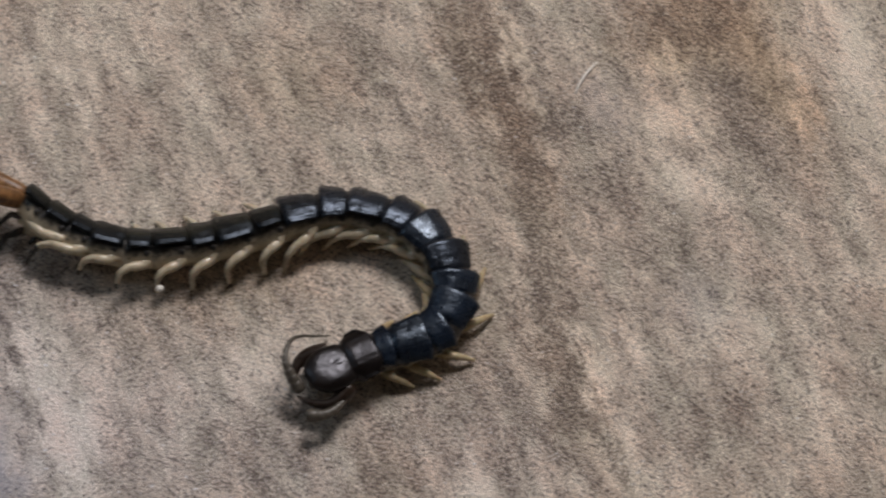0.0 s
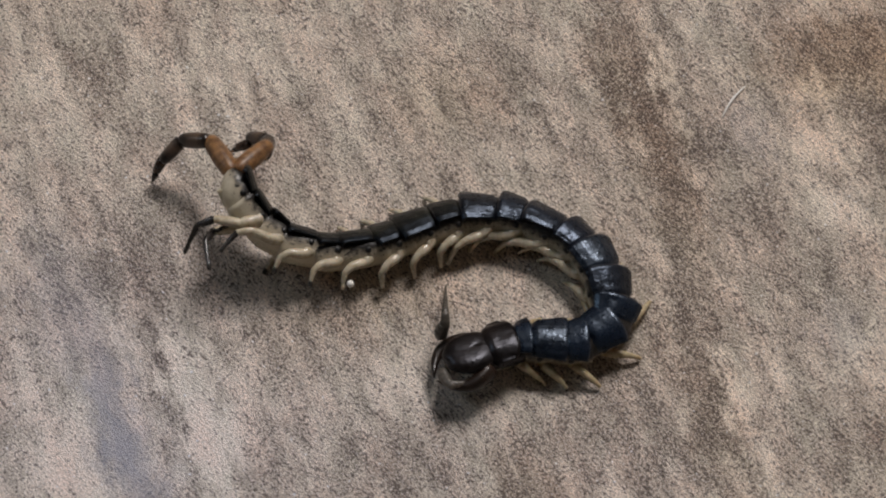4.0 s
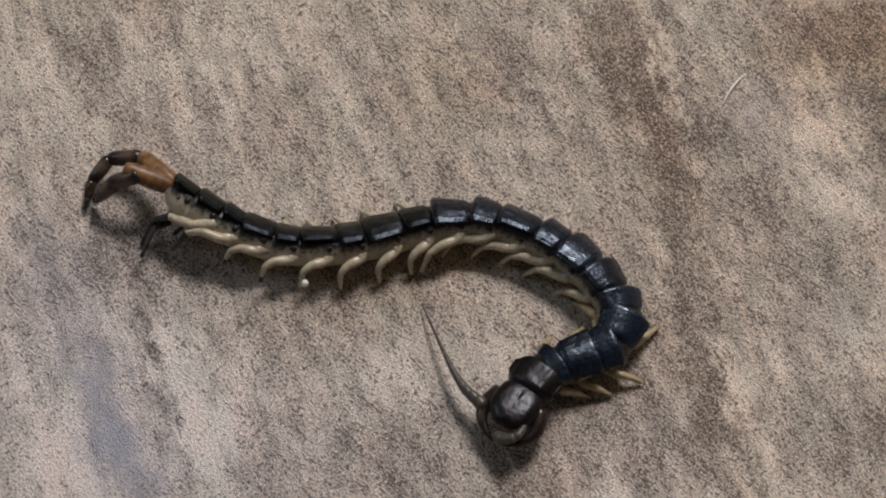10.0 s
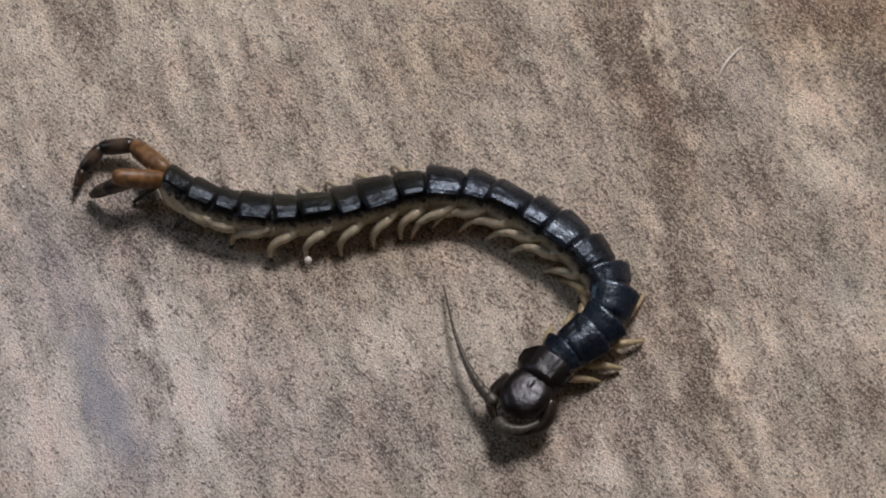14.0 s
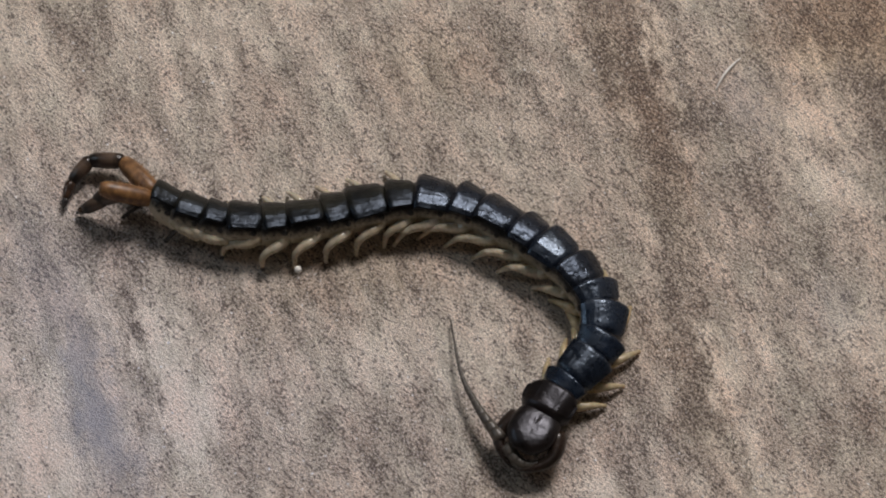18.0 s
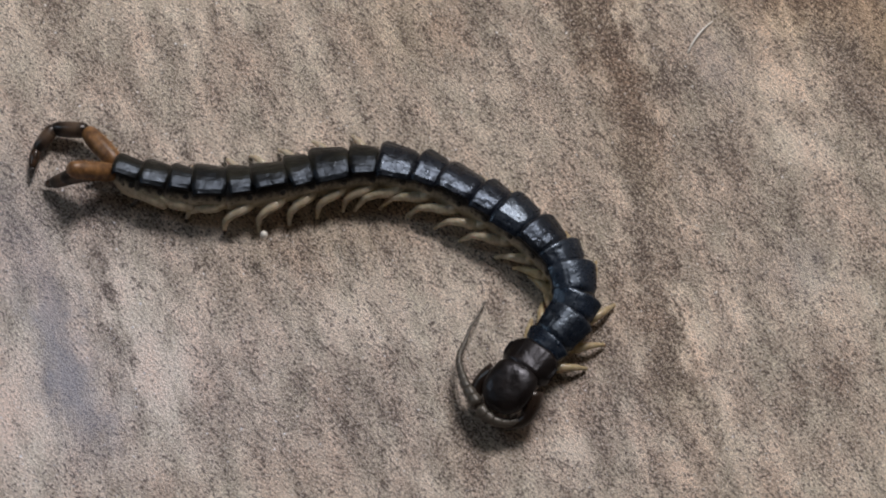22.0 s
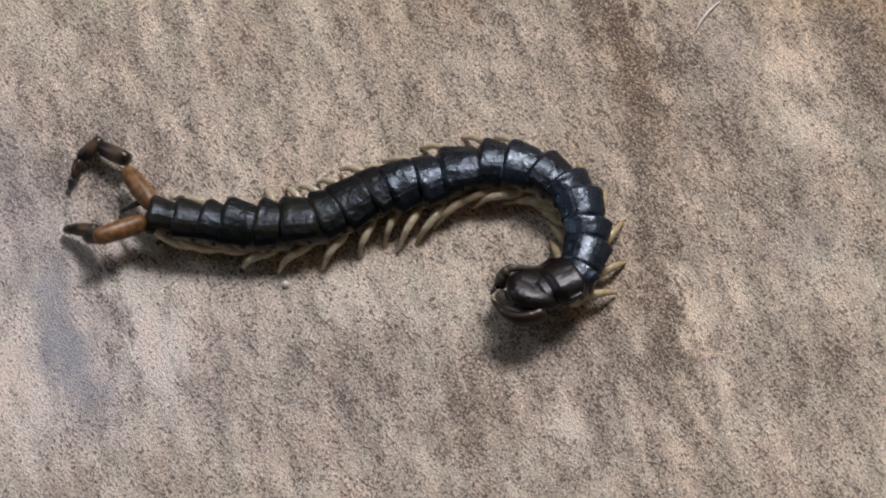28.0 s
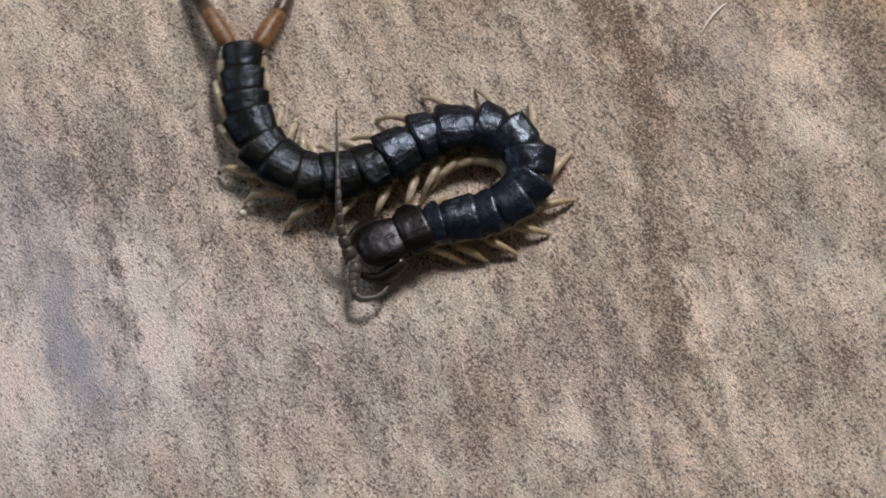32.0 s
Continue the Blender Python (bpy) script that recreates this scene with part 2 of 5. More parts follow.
PALE = [
    (-0.0520, -0.0300, 0.0180, 0.0200, 0.09),
    (0.0372, 0.0315, 0.0012, 0.0088, 0.24),
    (0.0406, 0.0173, 0.0012, 0.0069, 0.19),
    (0.0615, 0.0205, 0.0044, 0.0034, 0.26),
    (0.0651, 0.0090, 0.0049, 0.0039, 0.17),
    (0.0627, 0.0303, 0.0053, 0.0034, 0.17),
    (-0.0342, 0.0349, 0.0115, 0.0054, 0.14),
    (-0.0394, -0.0229, 0.0035, 0.0088, 0.22),
    (-0.0356, -0.0351, 0.0035, 0.0078, 0.22),
    (-0.0058, -0.0206, 0.0097, 0.0059, 0.12),
    (0.0090, -0.0223, 0.0053, 0.0049, 0.09),
    (0.0499, -0.0341, 0.0025, 0.0118, 0.22),
    (0.0471, -0.0219, 0.0021, 0.0059, 0.17),
    (0.0584, -0.0218, 0.0053, 0.0059, 0.10),
    (0.0262, -0.0422, 0.0044, 0.0044, 0.19),
    (-0.0627, 0.0263, 0.0053, 0.0078, 0.09),
    (-0.0566, -0.0372, 0.0044, 0.0098, 0.19),
    (0.0681, -0.0178, 0.0040, 0.0078, 0.10),
    (0.0920, 0.0311, 0.0027, 0.0147, 0.21),
]
COOL = [
    (-0.0516, -0.0259, 0.0030, 0.0108, 0.60),
    (-0.0467, -0.0371, 0.0037, 0.0078, 0.45),
    (0.0517, 0.0235, 0.0044, 0.0059, 0.25),
    (0.0639, -0.0121, 0.0044, 0.0049, 0.20),
    (-0.0607, -0.0057, 0.0053, 0.0118, 0.20),
]
LILAC = [
    (-0.0150, -0.0330, 0.0240, 0.0140, 0.40),
    (-0.0560, -0.0280, 0.0300, 0.0340, 0.90),
    (0.0200, -0.0420, 0.0300, 0.0140, 0.40),
]
RUSTY = [
    (0.0665, 0.0370, 0.0124, 0.0078, 0.70),
    (0.0320, 0.0304, 0.0053, 0.0157, 0.35),
    (0.0376, 0.0102, 0.0044, 0.0147, 0.30),
    (0.0431, -0.0286, 0.0053, 0.0147, 0.30),
    (0.0606, 0.0226, 0.0097, 0.0078, 0.15),
    (0.0796, 0.0258, 0.0053, 0.0127, 0.70),
    (0.0004, 0.0301, 0.0080, 0.0078, 0.30),
    (-0.0096, -0.0071, 0.0177, 0.0044, 0.35),
    (0.0126, -0.0401, 0.0071, 0.0078, 0.30),
]

M_FLOOR = floor_material()
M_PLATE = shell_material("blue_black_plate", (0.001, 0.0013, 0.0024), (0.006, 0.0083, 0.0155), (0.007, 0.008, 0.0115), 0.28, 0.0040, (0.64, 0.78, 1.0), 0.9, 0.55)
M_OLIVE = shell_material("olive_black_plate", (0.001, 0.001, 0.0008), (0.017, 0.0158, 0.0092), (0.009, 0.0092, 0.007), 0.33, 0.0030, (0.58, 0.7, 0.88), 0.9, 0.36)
# base colour lifted towards blue to carry part of the plates' sheen
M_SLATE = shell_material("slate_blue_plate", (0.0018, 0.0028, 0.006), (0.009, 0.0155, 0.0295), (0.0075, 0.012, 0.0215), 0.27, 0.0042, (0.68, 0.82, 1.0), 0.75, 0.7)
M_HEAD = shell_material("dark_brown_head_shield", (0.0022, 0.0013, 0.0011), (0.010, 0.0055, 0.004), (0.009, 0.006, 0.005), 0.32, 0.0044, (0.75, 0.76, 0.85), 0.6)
M_FANG = shell_material("red_brown_fang", (0.007, 0.0038, 0.0026), (0.03, 0.0155, 0.0095), (0.026, 0.015, 0.010), 0.3, 0.008)
M_FLANK = flank_material()
M_BELLY = skin_material("pale_belly_plate", (0.4, 0.35, 0.24), (0.58, 0.52, 0.37), 0.3, 0.2)
M_LEG = skin_material("pale_amber_leg", (0.37, 0.31, 0.215), (0.64, 0.565, 0.435), 0.22, 0.3, 900)
M_AMBER = skin_material("amber_leg", (0.32, 0.25, 0.14), (0.55, 0.46, 0.30), 0.25, 0.3, 900)
M_TIP = skin_material("dark_leg_tip", (0.012, 0.011, 0.012), (0.05, 0.042, 0.038), 0.2)
M_ORANGE = skin_material("orange_thigh", (0.11, 0.05, 0.018), (0.30, 0.155, 0.06), 0.42, 0.2, 900)
M_BAND = band_material()
M_UMBER = skin_material("umber_shin", (0.018, 0.011, 0.008), (0.055, 0.03, 0.018), 0.2)
M_FEELER = skin_material("grey_feeler", (0.04, 0.034, 0.027), (0.11, 0.095, 0.078), 0.4)
M_SPOT = skin_material("black_breathing_hole", (0.004, 0.004, 0.004), (0.012, 0.012, 0.012), 0.4)
M_HAIR = skin_material("white_fibre", (0.8, 0.77, 0.72), (0.88, 0.85, 0.8), 0.4)
M_DROP = skin_material("white_speck", (0.75, 0.73, 0.68), (0.85, 0.83, 0.78), 0.3)
M_WALL = skin_material("beige_wall_paint", (0.16, 0.145, 0.125), (0.19, 0.175, 0.155), 0.8, 0.0, 4)
M_CEIL = skin_material("grey_ceiling_paint", (0.2, 0.2, 0.195), (0.24, 0.24, 0.235), 0.85, 0.0, 4)


# ---------- mesh tools ----------
MM = 0.001


def part(name, bm, materials, parent=None, label="", smooth=True):
    """Links a bmesh as one mesh object, under a parent if there is one."""
    mesh = bpy.data.meshes.new(name)
    bmesh.ops.recalc_face_normals(bm, faces=bm.faces)
    bm.to_mesh(mesh)
    bm.free()
    for m in materials if isinstance(materials, (list, tuple)) else [materials]:
        mesh.materials.append(m)
    if smooth:
        for poly in mesh.polygons:
            poly.use_smooth = True
    ob = new(name, mesh)
    ob.parent = parent
    return tagged(ob, label)


def box(bm, x0, x1, y0, y1, z0, z1):
    made = bmesh.ops.create_cube(bm, size=1)["verts"]
    for vert in made:
        vert.co = Vector(((x0 + x1) / 2 + vert.co.x * (x1 - x0), (y0 + y1) / 2 + vert.co.y * (y1 - y0), (z0 + z1) / 2 + vert.co.z * (z1 - z0)))


def tube(bm, points, radii, sides=10, caps=True, flat=1.0, slots=None):
    """A tapered tube through points, rounded off at both ends."""
    rings = []
    points = [Vector(p) for p in points]
    side = None
    for i, p in enumerate(points):
        way = (points[min(i + 1, len(points) - 1)] - points[max(i - 1, 0)]).normalized()
        if side is None:
            side = way.orthogonal().normalized()
        side = (side - way * side.dot(way)).normalized()
        up = way.cross(side)
        rings.append([bm.verts.new(p + (side * math.cos(a) + up * math.sin(a) * flat) * radii[i])
                      for a in (2 * math.pi * k / sides for k in range(sides))])
    for i in range(len(rings) - 1):
        for k in range(sides):
            face = bm.faces.new((rings[i][k], rings[i][(k + 1) % sides], rings[i + 1][(k + 1) % sides], rings[i + 1][k]))
            if slots:
                face.material_index = slots[i]
    if caps:
        first, last = bm.faces.new(rings[0][::-1]), bm.faces.new(rings[-1])
        if slots:
            first.material_index, last.material_index = slots[0], slots[-1]


def joint_profile(lengths, widths, bulge=1.12, pinch=0.8):
    """Stations and radii along a jointed limb: each article swells and pinches at its joints."""
    at, out = 0.0, []
    for i, (length, r) in enumerate(zip(lengths, widths)):
        following = widths[min(i + 1, len(widths) - 1)]
        for u, f in ((0.0, pinch), (0.12, 1.0), (0.5, bulge), (0.88, 1.0)):
            out.append((at + u * length, (r * (1 - u) + following * u) * f, i))
        at += length
    out.append((at, widths[-1] * 0.35, len(lengths) - 1))
    return out


# ---------- the room ----------
def build_room():
    bm = bmesh.new()
    box(bm, -2.0, 2.0, -1.8, 2.2, -0.05, 0.0)
    tagged(part("floor", bm, M_FLOOR, smooth=False), "stone-look printed floor with brown and grey streaks", "floor", kind="structure")
    for name, spans in (("wall_north", [(-2, 2, 2.2, 2.3, 0, 2.4)]), ("wall_east", [(2, 2.1, -1.8, 2.2, 0, 2.4)]),
                        ("wall_west", [(-2.1, -2, -1.8, 0.15, 0, 2.4), (-2.1, -2, 0.95, 2.2, 0, 2.4), (-2.1, -2, 0.15, 0.95, 0, 1.2), (-2.1, -2, 0.15, 0.95, 2.3, 2.4)]),
                        ("wall_south", [(-2, 2, -1.9, -1.8, 0, 2.4)])):
        bm = bmesh.new()
        for span in spans:
            box(bm, *span)
        tagged(part(name, bm, M_WALL, smooth=False), "plain beige painted wall", "wall", kind="structure")
    bm = bmesh.new()
    box(bm, -2.1, 2.1, -1.9, 2.3, 2.4, 2.45)
    tagged(part("ceiling", bm, M_CEIL, smooth=False), "plain grey painted ceiling", "ceiling", kind="structure")


# ---------- the centipede ----------
# plates from the last (21) to the first, then the head: length and width in mm
LENGTHS = (4.6, 4.6, 3.7, 5.7, 3.8, 5.8, 4.0, 6.2, 4.4, 6.2, 4.4, 6.6, 4.3, 5.6, 5.2, 3.6, 5.4, 3.4, 5.8, 2.2, 5.0, 6.7)
WIDTHS = (6.2, 6.9, 7.5, 7.9, 8.2, 8.3, 8.4, 8.4, 8.4, 8.3, 8.3, 8.2, 8.1, 8.0, 7.9, 7.8, 7.6, 7.5, 7.4, 7.2, 8.3, 7.8)
TOTAL = sum(LENGTHS)
HIP = -1.9
# the hind third is olive, the plates behind the head are the bluest, with some blue sheen in their base colour
OLIVE = (0, 1, 2, 3, 4, 5, 6, 7, 8)
SLATE = (13, 15, 16, 17, 18, 19)


def plate_mesh(length, width, lap=0.9, rise=1.75, rounding=1.0, taper=0.2):
    """A back plate: a broad, nearly flat shield with steep sides, a raised rim along each side, a flared hind edge that overlaps the next, and two fine seams."""
    bm = bmesh.new()
    nu, nv = 14, 33
    tops = []
    for i in range(nu + 1):
        u = i / nu
        x = -length / 2 - lap + u * (length + lap)
        row = []
        for j in range(nv):
            s = -1 + 2 * j / (nv - 1)
            s = math.copysign(abs(s) ** 0.8, s)
            corner = max(0.0, abs(s) - 0.5) / 0.5
            half = width / 2 * (1.06 - taper * u - (0.12 if taper > 0.1 else 0.05) * max(0.0, u - 0.78) / 0.22)
            y = half * s
            a = abs(s)
            fall = 0.1 * min(1.0, a / 0.42) ** 2 + 0.42 * max(0.0, min(a, 0.86) - 0.42) / 0.44 + 0.48 * max(0.0, a - 0.86) / 0.14
            z = 0.65 + rise * (1 - (fall if taper > 0.1 else a ** 2.6))
            z += 0.55 * (1 - u) - 1.0 * max(0.0, u - 0.8) / 0.2 - 0.45 * (max(0.0, 0.09 - u) / 0.09) ** 1.6
            if abs(abs(s) - 0.42) < 0.03 and 0.06 < u < 0.94:
                z -= 0.06
            if abs(s) > 0.9:
                z += 0.05 + 0.3 * (abs(s) - 0.9) / 0.1
            xx = x + (0.45 if u < 0.5 else -0.5) * rounding * corner ** 2 * abs(2 * u - 1)
            row.append(bm.verts.new((xx * MM, y * MM, z * MM)))
        tops.append(row)
    lows = [[bm.verts.new((v.co.x, v.co.y * 0.95, v.co.z - 0.32 * MM)) for v in row] for row in tops]
    for i in range(nu):
        for j in range(nv - 1):
            bm.faces.new((tops[i][j], tops[i + 1][j], tops[i + 1][j + 1], tops[i][j + 1]))
            bm.faces.new((lows[i][j], lows[i][j + 1], lows[i + 1][j + 1], lows[i + 1][j]))
    for i in range(nu):
        for j in (0, nv - 1):
            bm.faces.new((tops[i][j], tops[i + 1][j], lows[i + 1][j], lows[i][j]))
    for i in (0, nu):
        for j in range(nv - 1):
            bm.faces.new((tops[i][j], tops[i][j + 1], lows[i][j + 1], lows[i][j]))
    return bm


def flank_mesh(length, width, tail=False):
    """The soft trunk under a plate: bulging sides with folds, overlapping its neighbours."""
    bm = bmesh.new()
    rings, n, m = [], 22, 10
    reach = length / 2 + 1.3
    for i in range(m + 1):
        u = -1 + 2 * i / m
        fold = 1 - 0.07 * abs(u) ** 3 + 0.015 * math.cos(u * 7)
        if tail and u < 0.4:
            fold *= math.sqrt(max(0.04, 1 - ((0.4 - u) / 1.4) ** 2))
        ring = []
        for k in range(n):
            a = 2 * math.pi * k / n
            y, z = math.cos(a), math.sin(a)
            y = abs(y) ** 0.8 * (1 if y > 0 else -1) * (width * 0.43)
            z = z * (2.2 if z > 0 else 3.25) - 0.2
            ring.append(bm.verts.new((u * reach * MM, y * fold * MM, z * fold * MM)))
        rings.append(ring)
    for i in range(m):
        for k in range(n):
            bm.faces.new((rings[i][k], rings[i][(k + 1) % n], rings[i + 1][(k + 1) % n], rings[i + 1][k]))
    bm.faces.new(rings[0][::-1])
    bm.faces.new(rings[-1])
    return bm


def belly_mesh(length, width):
    """A pale plate on the underside."""
    bm = bmesh.new()
    nu, nv = 6, 11
    rows = []
    for i in range(nu + 1):
        x = (-length / 2 - 0.3 + (length + 0.5) * i / nu)
        row = []
        for j in range(nv):
            s = -1 + 2 * j / (nv - 1)
            edge = 1 - 0.12 * (abs(2 * i / nu - 1) ** 3)
            row.append(bm.verts.new((x * MM, s * width * 0.36 * edge * MM, (-3.55 + 1.9 * abs(s) ** 2.4) * MM)))
        rows.append(row)
    lows = [[bm.verts.new((v.co.x, v.co.y * 0.96, v.co.z + 0.25 * MM)) for v in row] for row in rows]
    for i in range(nu):
        for j in range(nv - 1):
            bm.faces.new((rows[i][j], rows[i][j + 1], rows[i + 1][j + 1], rows[i + 1][j]))
            bm.faces.new((lows[i][j], lows[i + 1][j], lows[i + 1][j + 1], lows[i][j + 1]))
    for i in range(nu):
        for j in (0, nv - 1):
            bm.faces.new((rows[i][j], rows[i + 1][j], lows[i + 1][j], lows[i][j]))
    for i in (0, nu):
        for j in range(nv - 1):
            bm.faces.new((rows[i][j], rows[i][j + 1], lows[i][j + 1], lows[i][j]))
    return bm


def leg_mesh(side, long, dark, sweep, bent):
    """A walking leg: a stout hip and thigh that leave the flank sideways, a sharp knee, then a thin shin, foot and claw."""
    bm = bmesh.new()
    lengths = [v * long for v in (1.5, 2.3, 1.7, 1.9, 1.0)]
    widths = (1.0, 0.88, 0.68, 0.52, 0.34)
    out = sweep
    way = [(-0.1, 1.0, -0.05), (-0.35 * out, 0.9, 0.3), (-0.5 * out, 0.8, -0.25 * bent), (-0.35 * out, 0.5, -0.95 * bent), (-0.25 * out, 0.45, -0.95 * bent)]
    knots = [Vector((0, -0.9, 0))]
    for w, length in zip(way, lengths):
        knots.append(knots[-1] + Vector(w).normalized() * length)
    # a rounded hip joint sunk in the flank
    pts = [(0, -2.0 * side * MM, 0), (0, -1.75 * side * MM, 0), (-0.02 * MM, -1.3 * side * MM, 0)]
    rad = [0.2 * MM, 0.85 * MM, 1.15 * MM]
    slots = [0, 0, 0]
    run = [0.0]
    for length in lengths:
        run.append(run[-1] + length)
    for at, r, i in joint_profile(lengths, widths, 1.04, 0.9):
        seg = min(i, 4)
        u = (at - run[seg]) / lengths[seg]
        p = knots[seg].lerp(knots[seg + 1], min(1, u))
        pts.append((p.x * MM, p.y * side * MM, p.z * MM))
        rad.append(r * MM)
        slots.append(1 if seg >= 5 - dark else 0)
    tube(bm, pts, rad, 9, slots=slots)
    tip = knots[-1]
    return bm, tip


def head_mesh():
    """The head shield: a rounded, slightly heart-shaped lens."""
    bm = bmesh.new()
    bmesh.ops.create_uvsphere(bm, u_segments=28, v_segments=16, radius=1)
    for v in bm.verts:
        x, y, z = v.co
        wide = 1 - 0.1 * max(0, x) ** 2 + 0.55 * max(0, -x) ** 3
        dent = 0.08 * max(0, x) ** 4 * (1 - min(1, abs(y) * 2.5))
        groove = 0.22 * max(0.0, 1 - abs(y) / 0.07) * max(0.0, 1 - abs(x + 0.15) / 0.45)
        top = 0.5 + 1.35 * (1 - min(1.0, x * x + y * y) ** 2.2) ** 0.7 - groove
        v.co = Vector((((x - dent) * 4.4 - 1.0) * MM, max(-0.96, min(0.96, y * wide)) * 3.9 * MM, (0.35 + (top if z > 0 else 0.5 + z * 1.7)) * MM))
    return bm


def fang_mesh(side):
    """A poison claw: a thick arm that curves forward and inward to a sharp tip."""
    bm = bmesh.new()
    pts, rad = [], []
    for i in range(12):
        u = i / 11
        pts.append(((-2.6 + 8.6 * u - 0.9 * u * u) * MM, side * (3.3 + 1.6 * math.sin(math.pi * min(1, u * 0.9)) - 3.4 * u ** 2.6) * MM, (-0.6 - 1.0 * u) * MM))
        rad.append((1.5 * (1 - u) ** 0.7 + 0.12) * MM)
    tube(bm, pts, rad, 10)
    return bm


def dot_mesh(r, flat=1.0):
    bm = bmesh.new()
    bmesh.ops.create_uvsphere(bm, u_segments=10, v_segments=7, radius=r * MM)
    for v in bm.verts:
        v.co.y *= flat
    return bm


def article_mesh(length, r0, r1, teeth=0, lap=0.06, pinch=0.84):
    """One article of a feeler or of a hind leg, along x from 0 to its length."""
    bm = bmesh.new()
    pts, rad = [], []
    for u, f in ((-lap, 0.6), (0.0, pinch), (0.15, 1.0), (0.5, 1.06), (0.85, 1.0), (1.0, pinch), (1 + lap, 0.6)):
        pts.append((u * length * MM, 0, 0))
        rad.append((r0 + (r1 - r0) * u) * f * MM)
    tube(bm, pts, rad, 12)
    for k in range(teeth):
        x = (0.25 + 0.2 * k) * length * MM
        tube(bm, [(x, -r0 * 0.8 * MM, 0.15 * MM), (x + 0.2 * MM, -r0 * 1.35 * MM, 0.2 * MM)], [0.2 * MM, 0.03 * MM], 6)
    return bm


centipede = tagged(new("centipede"), "glossy blue-black centipede with amber legs, twisting on the floor", "centipede")
plates, legs, feelers, hind_legs = [], [], [[], []], [[], []]
HIND = (7.6, 5.2, 4.4, 2.8, 1.6)
FEELER = 15
FEELER_LEN = 20.0


def build_centipede():
    dice = random.Random(21)
    for i, (length, width) in enumerate(zip(LENGTHS[:-1], WIDTHS)):
        first = i == 20
        shield = plate_mesh(length, width, 0.5 if first else 0.9, 1.9 if first else 1.75, 3.4 if first else 1.0, 0.02 if first else 0.2)
        # no two plates sit quite alike
        tilt = Matrix.Rotation(radians(dice.uniform(-7, 7)), 3, "X") @ Matrix.Rotation(radians(dice.uniform(-4, 4)), 3, "Y")
        bmesh.ops.rotate(shield, verts=shield.verts, cent=(0, 0, 0), matrix=tilt)
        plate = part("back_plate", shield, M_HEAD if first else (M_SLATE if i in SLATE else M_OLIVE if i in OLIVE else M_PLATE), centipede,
                     "dark brown plate behind the head" if first else ("slate-blue shiny back plate" if i in SLATE else "olive-black back plate" if i in OLIVE else "blue-black back plate"))
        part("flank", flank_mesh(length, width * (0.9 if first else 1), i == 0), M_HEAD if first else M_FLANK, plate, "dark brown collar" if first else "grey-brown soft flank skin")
        part("belly_plate", belly_mesh(length * (0.5 if i == 0 else 1), width * (0.7 if i == 0 else 1)), M_BELLY, plate, "pale yellow belly plate")
        for side in (1, -1):
            spot = part("breathing_hole", dot_mesh(0.5, 0.4), M_SPOT, plate, "black breathing hole")
            spot.location = (0.1 * length * MM, side * width * 0.432 * MM, -0.15 * MM)
            if i == 0 or first:
                continue
            long = (0, 1.8, 1.4)[i] if i < 3 else 1.0 + 0.15 * min(1, (20 - i) / 8) - (0.25 if i > 13 else 0) - (0.2 if i < 9 else 0)
            bm, tip = leg_mesh(side, long, 3 if i < 2 else (2 if i < 3 else (1 if i < 5 else 0)), 0.8 if i > 3 else 1.3, 1.0 if i < 9 else (0.5 if i < 14 else 0.25))
            leg = part("leg", bm, [M_LEG if i < 15 else M_AMBER, M_TIP], plate, "pale leg with a dark foot" if i < 8 else ("pale straw leg" if i < 15 else "amber leg"))
            leg.location = (0, side * width * 0.37 * MM, HIP * MM)
            legs.append((leg, i, side, tip, width))
        plates.append(plate)
    speck = part("speck", dot_mesh(0.6), M_DROP, plates[5], "white speck stuck to a leg")
    speck.location = (-3.6 * MM, -8.4 * MM, -3.9 * MM)
    head = part("head", head_mesh(), M_HEAD, centipede, "dark brown shiny head shield")
    for side in (1, -1):
        part("fang", fang_mesh(side), M_FANG, head, "red-brown poison claw")
        eye = part("eye", dot_mesh(0.3), M_SPOT, head, "small black eye")
        eye.location = (2.0 * MM, side * 2.1 * MM, 1.2 * MM)
    plates.append(head)
    for limb in hind_legs:
        for k, length in enumerate(HIND):
            r = (1.55, 1.32, 1.18, 0.94, 0.64)[k]
            r1 = (1.45, 1.22, 1.0, 0.68, 0.2)[k]
            limb.append(part(("hind_thigh", "hind_femur", "hind_shin", "hind_foot", "hind_claw")[k], article_mesh(length, r, r1, 3 if k == 0 else 0),
                             (M_ORANGE, M_BAND, M_BAND, M_UMBER, M_TIP)[k], centipede, ("orange spined thigh", "brown femur with dark ends", "brown shin with dark ends", "brown foot", "black claw")[k]))
    step = FEELER_LEN / FEELER
    for limb in feelers:
        for k in range(FEELER):
            r = 0.62 * (1 - k / FEELER) ** 3 + 0.3 * (1 - k / FEELER) + 0.13
            limb.append(part("feeler_article", article_mesh(step, r, r * 0.97, 0, 0.3, 0.98), M_FEELER, centipede))


def build_hair():
    bm = bmesh.new()
    a, b = HAIR
    mid = ((a[0] + b[0]) / 2 - 0.0006, (a[1] + b[1]) / 2 + 0.0006)
    pts, rad = [], []
    for i in range(13):
        u = i / 12
        x = (1 - u) ** 2 * a[0] + 2 * u * (1 - u) * mid[0] + u * u * b[0]
        y = (1 - u) ** 2 * a[1] + 2 * u * (1 - u) * mid[1] + u * u * b[1]
        pts.append((x, y, 0.0002 + 0.0003 * math.sin(math.pi * u)))
        rad.append(0.00026 * (1 - 0.6 * abs(2 * u - 1)))
    tube(bm, pts, rad, 7)
    tagged(part("hair", bm, M_HAIR), "short white curved hair lying on the floor", "hair")


